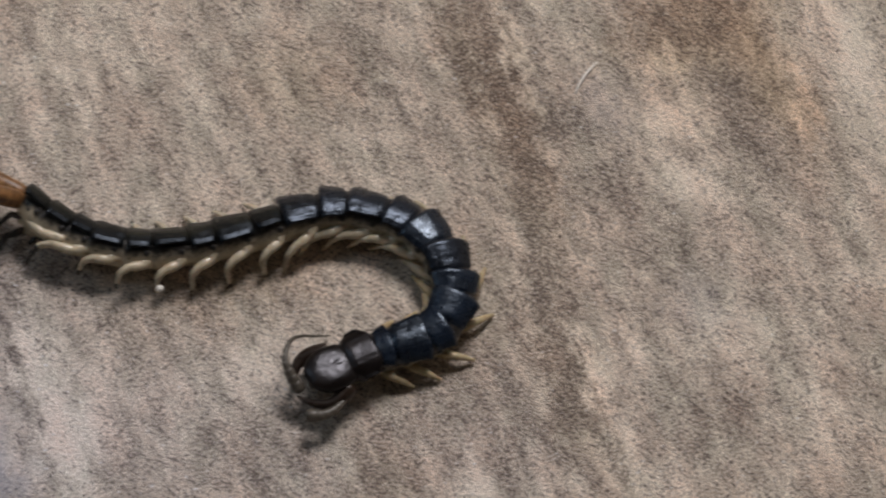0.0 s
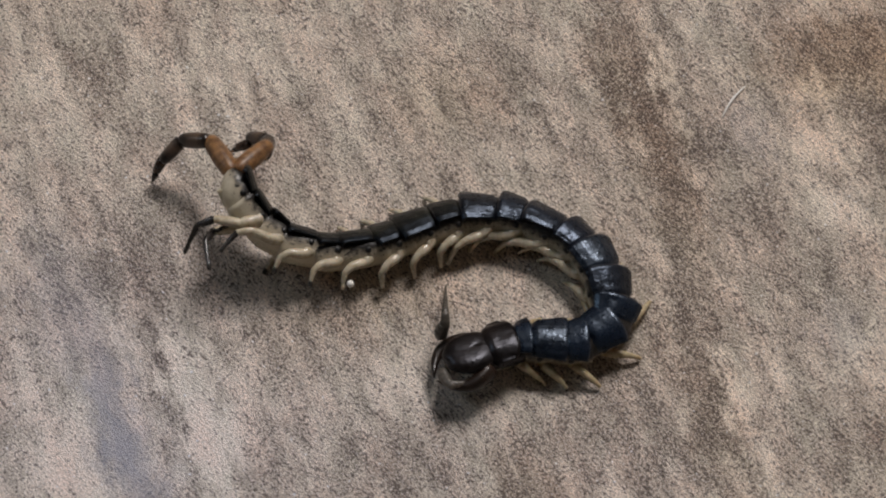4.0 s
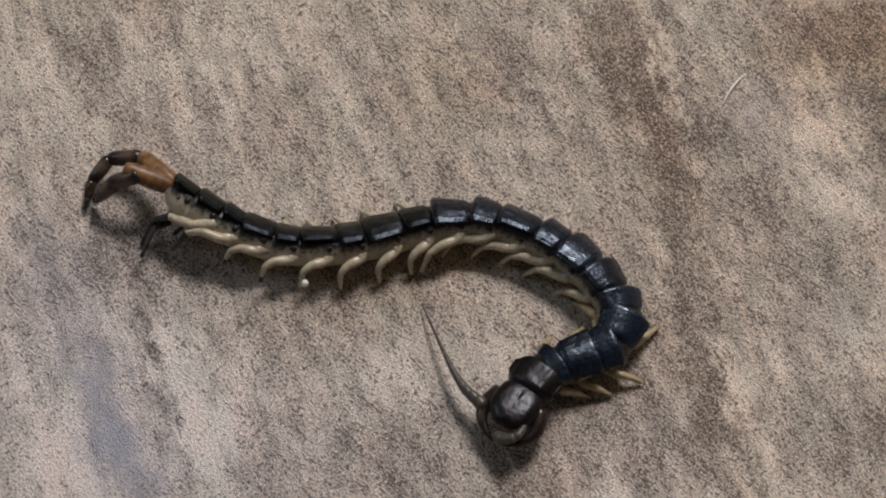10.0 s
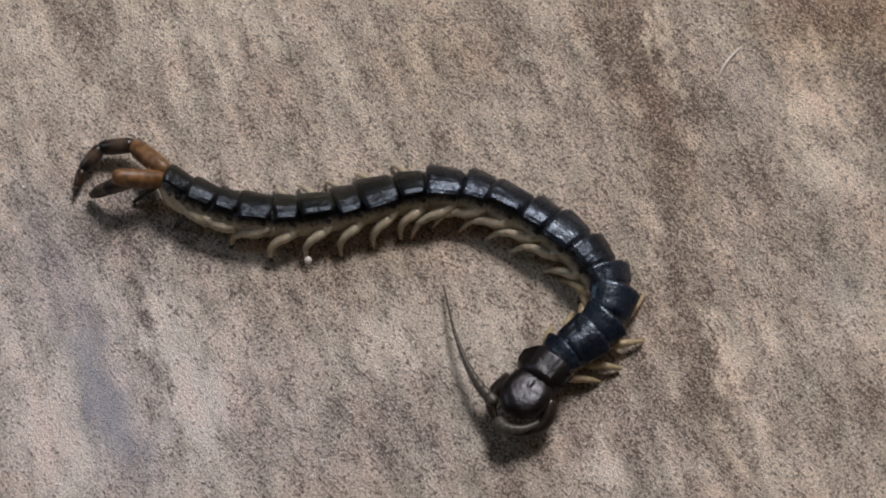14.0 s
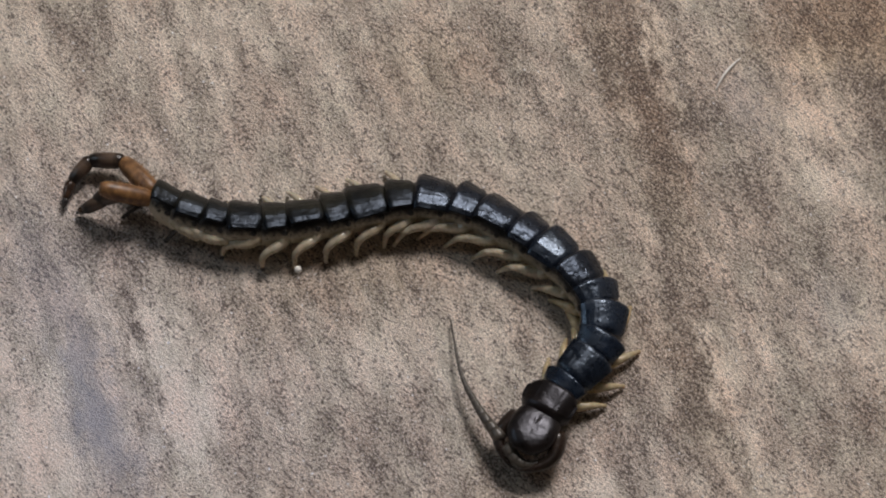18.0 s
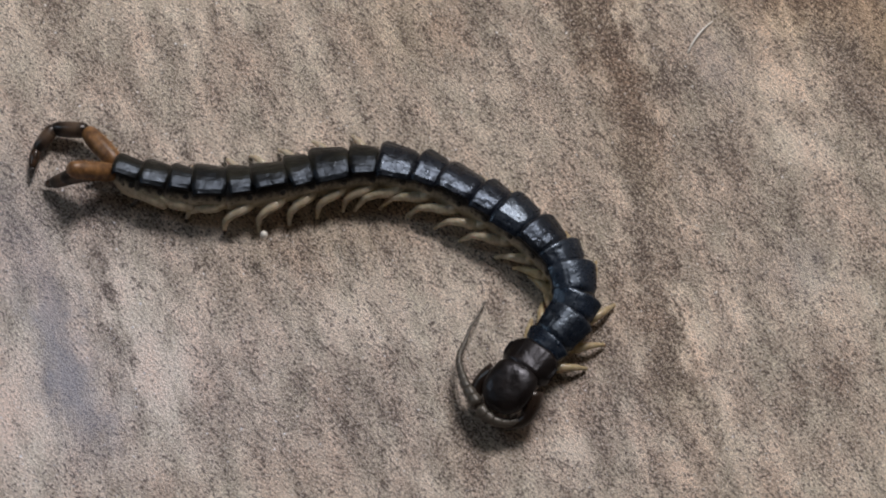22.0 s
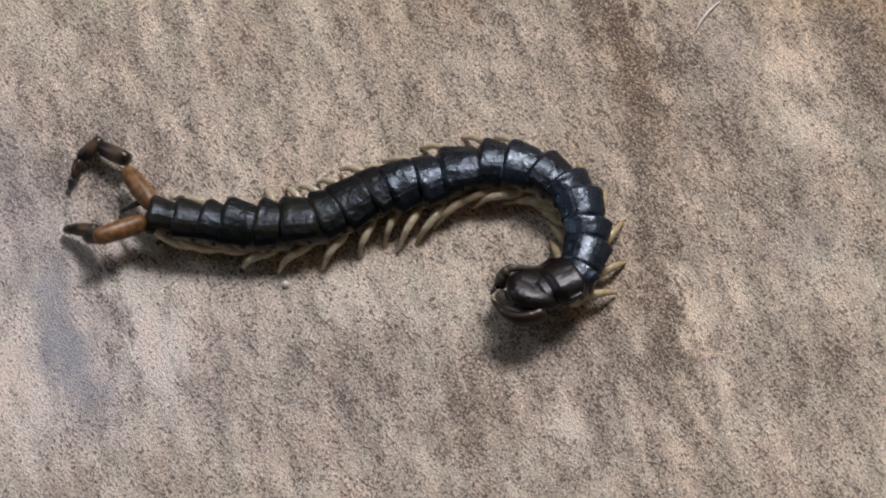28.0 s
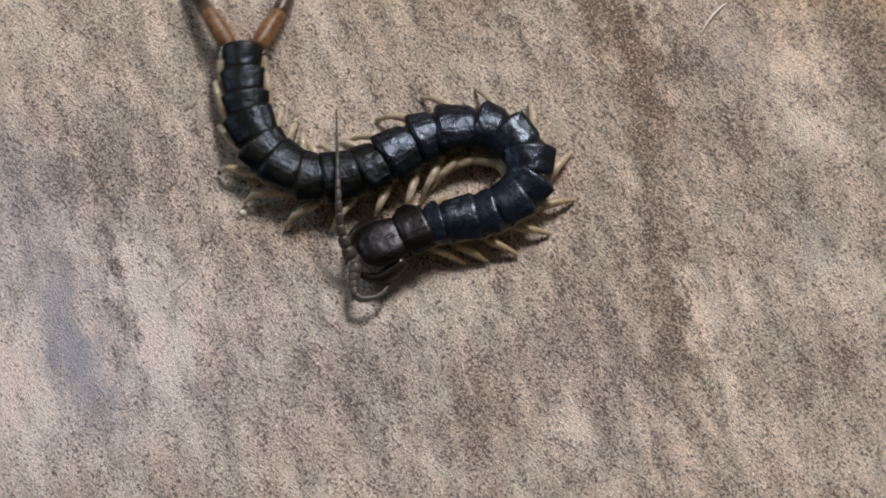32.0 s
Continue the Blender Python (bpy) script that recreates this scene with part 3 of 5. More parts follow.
HAIR = ((0.0460, 0.0253), (0.0501, 0.0312))
build_room()
build_centipede()
build_hair()


# ---------- how it moves ----------
def curve(points, fractions):
    """Points on a smooth line through knots, at fractions of its length, with its direction there."""
    p = np.array(points, float)
    q = np.vstack([2 * p[0] - p[1], p, 2 * p[-1] - p[-2]])
    fine = []
    for i in range(1, len(q) - 2):
        a, b, c, d = q[i - 1:i + 3]
        for s in np.arange(10) / 10:
            fine.append(0.5 * (2 * b + (c - a) * s + (2 * a - 5 * b + 4 * c - d) * s * s + (3 * b - a - 3 * c + d) * s ** 3))
    fine.append(p[-1])
    fine = np.array(fine)
    run = np.r_[0, np.cumsum(np.linalg.norm(np.diff(fine[:, :3], axis=0), axis=1))]
    at = np.array(fractions) * run[-1]
    return np.stack([np.interp(at, run, fine[:, k]) for k in range(p.shape[1])], 1)


def frame_along(way, lean):
    """A turn whose x runs along way and whose z leans to the left of it by lean degrees from upright."""
    x = Vector(way).normalized()
    y = Vector((0, 0, 1)).cross(x).normalized()
    z = x.cross(y)
    a = radians(lean)
    z2 = z * math.cos(a) + y * math.sin(a)
    y2 = z2.cross(x)
    return Matrix((x, y2, z2)).transposed().to_4x4()


rows_of = {}


def key(ob, t, m):
    rows_of.setdefault(ob.name, (ob, []))[1].append((t, m))


# times at which the head is bent to the floor (or, below zero, raised), and by how many degrees
NOD = {21: 6, 23: 18, 24: 24, 24.5: 24, 25: 24, 25.5: 24, 26: 24, 26.5: 16, 28.5: -25, 28.8: -38, 29: -38, 29.2: -38, 29.5: -15}


def body_at(t, knots):
    """Lays the trunk along knots of x, y, z in mm and lean in degrees, from the tail to the brow."""
    ends = np.r_[0, np.cumsum(LENGTHS)] / TOTAL
    p = curve(knots, ends)
    poses = []
    for i, plate in enumerate(plates):
        a, b = p[i], p[i + 1]
        place = Vector((a[:3] + b[:3]) / 2) * MM
        lean = (a[3] + b[3]) / 2
        turn = frame_along(b[:3] - a[:3], lean)
        if i == len(plates) - 1:
            turn = turn @ Matrix.Rotation(radians(NOD.get(t, 0)), 4, "Y")
        poses.append((place, turn))
        key(plate, t, Matrix.Translation(place) @ turn)
    for leg, i, side, tip, width in legs:
        place, turn = poses[i]
        lean = (p[i][3] + p[i + 1][3]) / 2
        hip = Vector((0, side * width * 0.37 * MM, HIP * MM))
        # the legs of the lifted side curl under the belly; those of the lower side fold back along the floor
        lifted = max(0.0, -lean * side)
        tuck = min(1.0, max(0.0, lifted - 28) / 22)
        hug = tuck if i > 1 else 0.0
        back = ((55, 58, 50, 40)[i] if i < 4 else 26) * (1 - 0.5 * hug)
        back += (-18.0 if 2 < i < 9 else 0.3 * max(0.0, lean) if i < 9 else min(45.0, 1.6 * max(0.0, lean - 4))) if side > 0 else 0.9 * min(40.0, lifted) + 0.2 * max(0.0, -lean)
        back += 22 * hug if i > 9 else 0
        yaw = radians(side * min(82, back))
        first = -(1.25 - 0.65 * tuck - 0.25 * hug) * lifted - (10 * (1 - hug) if lifted > 0 else 0)
        best = None
        for step in range(-80, 81, 4):
            swing = Matrix.Rotation(yaw, 4, "Z") @ Matrix.Rotation(radians(step * side), 4, "X")
            foot = place + turn.to_3x3() @ (hip + swing.to_3x3() @ Vector((tip.x, tip.y * side, tip.z)) * MM)
            miss = abs(foot.z - 0.0005) * (0.25 - 0.22 * tuck if first < -15 else 1) + abs(step - first) * 4e-5
            if foot.z > 0.0003 and (best is None or miss < best[0]):
                best = (miss, step)
        swing = Matrix.Rotation(yaw, 4, "Z") @ Matrix.Rotation(radians((best[1] if best else 70) * side), 4, "X")
        key(leg, t, Matrix.Translation(hip) @ swing)


def limbs_at(t, *lines):
    """Lays the hind legs (left, right) and the feelers (right, left) along their lines."""
    for limb, line, sizes in zip((*hind_legs, *feelers), lines, (HIND, HIND, [1] * FEELER, [1] * FEELER)):
        ends = np.r_[0, np.cumsum(sizes)] / sum(sizes)
        p = curve(line, ends)
        for k, piece in enumerate(limb):
            key(piece, t, Matrix.Translation(Vector(p[k]) * MM) @ frame_along(p[k + 1] - p[k], 0))


def motions():
    body_at(0, [(-41.9, 6, 6, 62.7), (-37.2, 2.9, 4.7, 58.4), (-32.1, 0.3, 4, 54.2), (-26.6, -1.4, 4, 50.7), (-20.9, -1.8, 4, 46.1), (-15.2, -1.1, 4, 42.6), (-9.5, 0, 4, 42.3), (-3.9, 1.6, 4, 42.6), (1.6, 3.4, 4, 40.8), (7.2, 4.3, 4, 34.4), (12.8, 3.5, 4, 30), (18.1, 1.2, 4, 26.4), (22.2, -2.5, 4, 20.4), (24.3, -7.7, 4, 11.8), (24.6, -13.3, 4, 8), (21.9, -17.7, 4, 3.6), (16.8, -19.9, 4, 0.7), (11.2, -21.3, 4, 0), (6, -23.7, 4.4, 0), (1, -26.5, 5, 0)])
    limbs_at(0, [(-42.1, 7, 6), (-45.7, 9.2, 6.2), (-49.5, 11, 6.1), (-53.5, 10.4, 5.4), (-55.9, 7.6, 3.6), (-56, 4.2, 1.2)],
             [(-42.5, 6, 6), (-44.8, 5.6, 9.3), (-48.1, 5.1, 11.1), (-50.6, 6.8, 8.4), (-52.1, 8.1, 4.9), (-53.4, 9.3, 1.2)],
             [(0.1, -27.1, 4.2), (-1.2, -25.1, 5.6), (-2, -22.5, 6.3), (-1.1, -19.4, 5.6), (0.7, -17.9, 4), (2.7, -17.3, 2.5), (4.7, -16.6, 1)],
             [(1.3, -31.4, 4.2), (3.7, -31.5, 4.4), (6, -30.1, 4.3), (7.4, -27.7, 3.8), (7.9, -25.2, 3), (7.2, -23.1, 2), (6.3, -21, 1)])
    body_at(1, [(-39.3, 3.5, 8, 75.9), (-34.4, 1.1, 5.9, 71.8), (-29.2, -1.1, 4.4, 64.7), (-23.6, -2.6, 4, 59), (-17.8, -2.9, 4, 51.8), (-12.2, -1.7, 4, 45.4), (-6.7, 0.4, 4, 44.1), (-1.3, 2.7, 4, 44.7), (4.1, 4.8, 4, 44.5), (9.7, 6.2, 4, 40.3), (15.3, 5.3, 4, 36.9), (20.3, 2.5, 4, 33.7), (23.9, -2, 4, 28.4), (25.5, -7.4, 4, 14.2), (24.7, -12.9, 4, 8), (21, -16.8, 4, 1.9), (15.5, -17.8, 4, -2.9), (9.8, -18, 4, -5), (4.8, -20.4, 4.4, -3.3), (0.7, -24.4, 5, 0)])
    limbs_at(1, [(-39.3, 4.9, 8), (-42.9, 7.2, 7.9), (-46.8, 9.1, 7.4), (-50.8, 8.6, 6.3), (-53.2, 6, 4), (-53.2, 2.7, 1.2)],
             [(-39.6, 3.9, 8), (-42.4, 3.7, 10.9), (-45.9, 3.7, 11.3), (-48.1, 5.4, 8.4), (-49.5, 6.8, 4.9), (-50.6, 7.9, 1.2)],
             [(-1.4, -21.6, 4.2), (-2.6, -19.4, 5.4), (-2.4, -16.3, 5.2), (-1.5, -13.5, 4.5), (-0.8, -10.9, 3.3), (0, -8.6, 2.2), (0.7, -6.3, 1)],
             [(1.1, -25.5, 4.2), (3.3, -25.6, 5), (5.5, -25.1, 5.6), (6.4, -22.4, 5.1), (6.2, -20.2, 3.9), (5.1, -18.8, 2.4), (3.9, -17.7, 1)])
    body_at(2, [(-39.2, 7.4, 10, 85), (-35.1, 3.6, 8, 82.2), (-30.4, 0.5, 6, 74.1), (-25, -1.4, 4.6, 64.7), (-19.2, -1.7, 4.1, 53.3), (-13.4, -0.4, 4, 46), (-7.8, 1.7, 4, 43.6), (-2.2, 4, 4, 43.9), (3.4, 5.9, 4, 45), (9.3, 6.8, 4, 40.7), (15, 5.7, 4, 37.3), (20.1, 2.7, 4, 34.2), (24, -1.7, 4, 29.5), (26, -7.1, 4, 14.9), (25.3, -12.5, 4, 8), (20.9, -15.4, 4, 1), (15.1, -15.3, 4, -7.1), (9.3, -15.5, 4, -10), (4.3, -18.3, 4.4, -6.3), (0.2, -22.6, 5, 0)])
    limbs_at(2, [(-38.4, 8.9, 10), (-42.5, 11.3, 9.4), (-46.1, 13.9, 8), (-49.9, 13.5, 5.7), (-52.1, 10.1, 3.3), (-52.3, 5.9, 1.2)],
             [(-39.2, 7.9, 10), (-42.9, 9.5, 10.3), (-46.4, 11.2, 9.6), (-49.8, 11.2, 7.6), (-51.7, 9.3, 4.7), (-52.2, 7.4, 1.2)],
             [(-2, -19.3, 4.2), (-2.1, -17.3, 5.8), (-2.3, -14.1, 5.6), (-2.4, -11.1, 4.8), (-2.5, -8.5, 3.5), (-2.5, -6.3, 2.2), (-2.6, -4, 1)],
             [(0.2, -24.1, 4.2), (2.2, -23.2, 5), (4.2, -21.7, 5.6), (5, -18.9, 5.1), (4.9, -16.7, 3.9), (4.2, -15.2, 2.4), (3.4, -13.8, 1)])
    body_at(3, [(-35.3, 4, 12, 85), (-32.1, 0.6, 8.8, 85), (-27.6, -1.6, 6.2, 80.6), (-22.3, -2.5, 4.5, 66.8), (-16.7, -1.9, 4, 53.8), (-11.2, -0.3, 4, 44.2), (-5.9, 1.9, 4, 41.9), (-0.5, 4, 4, 44.9), (5, 5.6, 4, 47.8), (10.7, 5.9, 4, 43.4), (16.1, 4.4, 4, 39.7), (20.9, 1.4, 4, 36.4), (24.3, -3.1, 4, 31.6), (26, -8.5, 4, 15.2), (25.1, -13.5, 4, 8), (20.6, -15.5, 4, 1.7), (15, -15.1, 4, -6.6), (9.3, -14.6, 4, -12.8), (4.1, -16.4, 4.3, -15), (-0.3, -19.9, 5, -15)])
    limbs_at(3, [(-34.7, 5.2, 12), (-34.6, 9.1, 10.9), (-36.3, 12.1, 9.1), (-39.5, 12.7, 6.7), (-42.4, 12.2, 3.9), (-45.1, 10.9, 1.2)],
             [(-36, 4.7, 12), (-39.7, 7.7, 10.8), (-43.4, 10.5, 9.2), (-47.7, 11.4, 7), (-50.6, 9, 4), (-51.3, 5, 1.2)],
             [(-1.4, -14.8, 4.2), (-2, -14.3, 6.1), (-2.3, -12.7, 7.4), (-1.8, -9.8, 6.2), (-1.4, -7.9, 4.4), (-1.1, -6.1, 2.6), (-0.7, -4.5, 1)],
             [(-0.7, -20.5, 4.2), (-0.3, -22.2, 4.9), (0.5, -23.7, 5.6), (3.1, -23.7, 5), (4.8, -22.4, 3.7), (5.8, -21, 2.3), (6.8, -19.5, 1)])
    body_at(3.5, [(-31.5, 6.9, 12, 85), (-29.1, 2.8, 9.1, 85), (-25.1, 0.2, 6.6, 84.9), (-19.9, -0.6, 4.8, 71), (-14.5, 0, 4, 55.8), (-9, 1.4, 4, 45.4), (-3.8, 3.5, 4, 41.7), (1.4, 5.5, 4, 42.9), (6.9, 6.5, 4, 45.1), (12.4, 6, 4, 41.2), (17.6, 4, 4, 38.4), (22.1, 0.7, 4, 35.1), (25.2, -3.8, 4, 29.7), (26.7, -9.1, 4, 13.9), (25.6, -14.1, 4, 8), (21.2, -16.3, 4, 0.9), (15.7, -16.1, 4, -7.5), (10.2, -16.2, 4, -13.3), (4.8, -17.7, 4.4, -15.1), (-0.2, -20.2, 5, -15)])
    limbs_at(3.5, [(-31.1, 7.9, 12), (-28.6, 11.3, 10.8), (-24.7, 12.9, 9.4), (-23.9, 16.4, 7), (-26.5, 18.7, 4.1), (-29.8, 19.6, 1.2)],
             [(-31.9, 7.9, 12), (-34.1, 12.1, 11.1), (-36.1, 16.2, 9.6), (-40.1, 16.9, 7.3), (-43.1, 14.4, 4.6), (-45, 11.6, 1.2)],
             [(-0.6, -14.9, 4.2), (-0.5, -14.4, 6.1), (-0.3, -12.9, 7.4), (0, -10.1, 6.2), (0.2, -8.2, 4.4), (0.3, -6.6, 2.6), (0.4, -5, 1)],
             [(-0.6, -20.8, 4.2), (-0.2, -22.5, 4.9), (0.5, -24.1, 5.5), (3, -24.2, 5.1), (4.8, -23.1, 3.8), (5.9, -21.6, 2.3), (6.9, -20.2, 1)])
    body_at(5.5, [(-38.1, 10.5, 13, 85), (-35.1, 5.9, 10.4, 85), (-31.3, 2.2, 7.5, 80.8), (-26.4, -0.2, 5.2, 70.8), (-20.6, -1.3, 4.1, 57.6), (-14.6, -1.2, 4, 47), (-8.7, 0.2, 4, 40.9), (-3.1, 2.5, 4, 40), (2.7, 4.1, 4, 39.5), (8.8, 4.4, 4, 35), (14.7, 3.3, 4, 31), (20, 0.6, 4, 27.8), (24.3, -3.6, 4, 24.3), (27.3, -8.8, 4, 15.8), (27.8, -14.3, 4, 8), (24.1, -17.3, 4, 3.4), (18.4, -16.9, 4, -6.4), (12.5, -17.3, 4, -13.1), (7.9, -20.7, 4.4, -17), (4.1, -25.4, 5, -20)])
    limbs_at(5.5, [(-37.3, 11.5, 13), (-37.9, 16.3, 11.5), (-42.2, 18.7, 9.6), (-46.9, 19.4, 7.2), (-51.1, 18.2, 4.4), (-52.7, 14.2, 1.2)],
             [(-38.6, 11, 13), (-40.8, 14.5, 11.9), (-44.3, 16.6, 10.4), (-47.9, 17.3, 8.2), (-50.8, 16.4, 5.1), (-52.3, 15.3, 1.2)],
             [(2.4, -21.1, 4.2), (1.8, -18.7, 5.4), (1.4, -15.6, 5.6), (1.4, -12.5, 4.9), (1.4, -9.8, 3.6), (1.4, -7.7, 2.3), (1.4, -5.4, 1)],
             [(4.5, -26.9, 4.2), (5.6, -27.6, 5.4), (7.3, -27.1, 6), (8.9, -25, 5.2), (9.5, -23, 3.8), (9.5, -21.2, 2.3), (9.5, -19.6, 1)])
    body_at(6, [(-38.4, 13.7, 13, 85), (-35.6, 8.9, 10.4, 85), (-32.2, 4.4, 8, 80.7), (-27.7, 1.1, 5.8, 71.8), (-22.3, -0.8, 4.1, 59.5), (-16.3, -1.4, 4, 48.2), (-10.2, -0.5, 4, 41.4), (-4.4, 1.4, 4, 40.6), (1.4, 3.3, 4, 46.5), (7.4, 3.9, 4, 41.6), (13.3, 2.6, 4, 37.1), (18.9, 0.2, 4, 33.4), (23.7, -3.5, 4, 29.7), (27, -8.5, 4, 20.8), (28.1, -14.1, 4, 11.8), (25.1, -17.9, 4, 4.4), (19.5, -17.7, 4, -5.9), (13.8, -18.5, 4, -13.2), (9.2, -22.2, 4.4, -17.1), (5.6, -27, 5, -20)])
    limbs_at(6, [(-37.7, 13.7, 13), (-38, 18.5, 11.6), (-41.8, 21.2, 9.8), (-46.4, 21.6, 7.6), (-50.4, 20.3, 4.9), (-52.8, 17.8, 1.2)],
             [(-38.8, 13.7, 13), (-40.8, 17.5, 11.8), (-44.1, 19.8, 10.1), (-47.7, 20.6, 7.8), (-50.9, 19.5, 5), (-52.6, 18, 1.2)],
             [(3.9, -23.8, 4.2), (3.4, -19.7, 4), (3.4, -15.6, 3.5), (3.9, -11.8, 3.1), (4.1, -7.9, 2.5), (4.1, -4.3, 1.8), (4.1, -0.7, 1)],
             [(5.6, -28.6, 4.2), (6.8, -29.2, 5.4), (8.6, -29, 6), (10.4, -27, 5.2), (11.1, -25.1, 3.8), (11.3, -23.4, 2.3), (11.4, -21.8, 1)])
    body_at(7, [(-39.3, 10.7, 12, 85), (-35.7, 6.6, 9.5, 84.9), (-31.7, 3.1, 7, 75.4), (-26.7, 0.7, 4.9, 67.4), (-21.1, -0.7, 4, 56.5), (-15.2, -1, 4, 46.4), (-9.3, 0, 4, 39.9), (-3.6, 1.8, 4, 39.3), (2.1, 3.3, 4, 45.2), (8, 3.5, 4, 40.4), (13.7, 2, 4, 36.1), (19, -0.7, 4, 32.7), (23.6, -4.4, 4, 29), (27, -9.2, 4, 20.5), (28.2, -14.5, 4, 11.7), (25.3, -18.3, 4, 4.8), (19.8, -18.6, 4, -4.3), (14.3, -19.7, 4, -12.3), (10.3, -23.8, 4.4, -17), (7.5, -28.9, 5, -20)])
    limbs_at(7, [(-39.1, 11.5, 12), (-40.2, 16.2, 10.8), (-44.3, 18.3, 9.1), (-48.8, 19, 7.1), (-52.3, 17.3, 4.1), (-53.9, 13.6, 1.2)],
             [(-40, 11.2, 12), (-42.1, 14.7, 10.9), (-45.4, 16.8, 9.3), (-48.9, 17.7, 7.2), (-51.9, 16.6, 4.4), (-53.5, 14.4, 1.2)],
             [(4.3, -25.5, 4.2), (3.1, -22.3, 4), (2.4, -18.9, 3.5), (2.2, -15.7, 3), (2, -12.6, 2.4), (1.8, -9.6, 1.7), (1.7, -6.5, 1)],
             [(7.3, -30.8, 4.2), (8.5, -31, 5.6), (10.1, -30.1, 6.4), (11.3, -27.7, 5.4), (11.5, -25.7, 3.9), (11.5, -23.9, 2.4), (11.4, -22.3, 1)])
    body_at(7.5, [(-39.1, 9.3, 12, 85), (-35, 6.3, 9, 82.2), (-30.7, 3.2, 6.5, 74.8), (-25.9, 0.5, 4.8, 67), (-20.4, -0.9, 4, 55.8), (-14.5, -0.7, 4, 45.9), (-8.8, 0.2, 4, 40), (-3.1, 2, 4, 39.5), (2.5, 3.5, 4, 45.5), (8.3, 3.7, 4, 40.7), (13.9, 2.2, 4, 36.4), (19.1, -0.4, 4, 33), (23.7, -4, 4, 29.4), (27, -8.7, 4, 20.5), (28.2, -14, 4, 11.3), (25.1, -17.7, 4, 4.3), (19.6, -18.5, 4, -4.9), (14.3, -20, 4, -12.6), (10.8, -24.3, 4.4, -17.1), (8.4, -29.7, 5, -20)])
    limbs_at(7.5, [(-39.1, 10.3, 12), (-40.9, 15, 11.1), (-44.5, 17.9, 9.3), (-49.2, 18.7, 7.5), (-52.7, 17.1, 4.3), (-54.4, 13.4, 1.2)],
             [(-40, 9.8, 12), (-41.9, 13.7, 11.2), (-45.2, 15.9, 9.5), (-49, 17, 7.6), (-52.2, 16.3, 4.6), (-53.8, 13.9, 1.2)],
             [(5.1, -26, 4.2), (3.3, -22.8, 4), (1.8, -19.5, 3.5), (0.5, -16.4, 3), (-0.6, -13.3, 2.4), (-1.6, -10.2, 1.7), (-2.6, -7.2, 1)],
             [(8.4, -31.2, 4.2), (9.7, -31.4, 5.6), (11.3, -30.5, 6.4), (12.1, -27.8, 5.5), (12.3, -25.9, 4), (12.2, -24.2, 2.5), (12.1, -22.6, 1)])
    body_at(9, [(-40.9, 8.7, 9, 75.9), (-36.1, 5.9, 6.9, 72.1), (-31.3, 2.9, 5.2, 65.8), (-26, 0.6, 4.3, 60.5), (-20.3, -0.6, 4, 53.5), (-14.4, -0.4, 4, 46.9), (-8.6, 0.7, 4, 41.7), (-2.9, 2.5, 4, 39.5), (2.8, 3.8, 4, 43), (8.6, 3.5, 4, 37.9), (14.2, 1.8, 4, 33.8), (19.4, -1, 4, 30.6), (23.9, -4.7, 4, 26.9), (27.4, -9.5, 4, 20.3), (28.8, -14.6, 4, 11.6), (25.7, -18.3, 4, 3.9), (20.2, -19.4, 4, -3.5), (15, -21.6, 4, -7.4), (11.7, -26.2, 4.5, -9), (9, -31.5, 5, -10)])
    limbs_at(9, [(-40.5, 9.7, 9), (-43, 13.5, 8.6), (-46.9, 15.6, 7.5), (-51.2, 16, 6), (-54.2, 13.4, 3.6), (-55.3, 9.6, 1.2)],
             [(-41.4, 9.7, 9), (-44.5, 10.9, 11), (-48.4, 11.2, 10.7), (-51.7, 11.2, 8.5), (-53.6, 10.7, 5), (-54.9, 11.1, 1.2)],
             [(6.4, -27.4, 4.2), (4.4, -24.6, 4), (2.7, -21.4, 3.5), (1.4, -18.4, 3.1), (0.3, -15.4, 2.4), (-0.8, -12.4, 1.7), (-1.9, -9.6, 1)],
             [(8.5, -32.1, 4.2), (10.1, -32.7, 5.3), (11.9, -32.3, 6), (13, -29.9, 5.3), (13.3, -27.8, 3.9), (13.2, -26.1, 2.4), (13, -24.5, 1)])
    body_at(11, [(-41.2, 4.3, 6, 54.5), (-36, 1.8, 5.1, 52.3), (-30.6, -0.3, 4.3, 49.6), (-25.1, -1.7, 4, 46.9), (-19.3, -2, 4, 44.5), (-13.6, -1.1, 4, 42.2), (-8, 0.3, 4, 41), (-2.5, 2.1, 4, 39.9), (3.2, 3.2, 4, 49.2), (8.8, 2.6, 4, 45.9), (14.2, 0.5, 4, 42.5), (19.2, -2.4, 4, 39.5), (23.6, -6.1, 4, 36.2), (27.2, -10.5, 4, 29.5), (28.8, -15.7, 4, 19.9), (26.4, -20.1, 4, 5.5), (21.5, -22.7, 4, 1.5), (16.6, -25.5, 4, 0.1), (13.1, -30, 4.4, 0), (10.1, -35, 5, 0)])
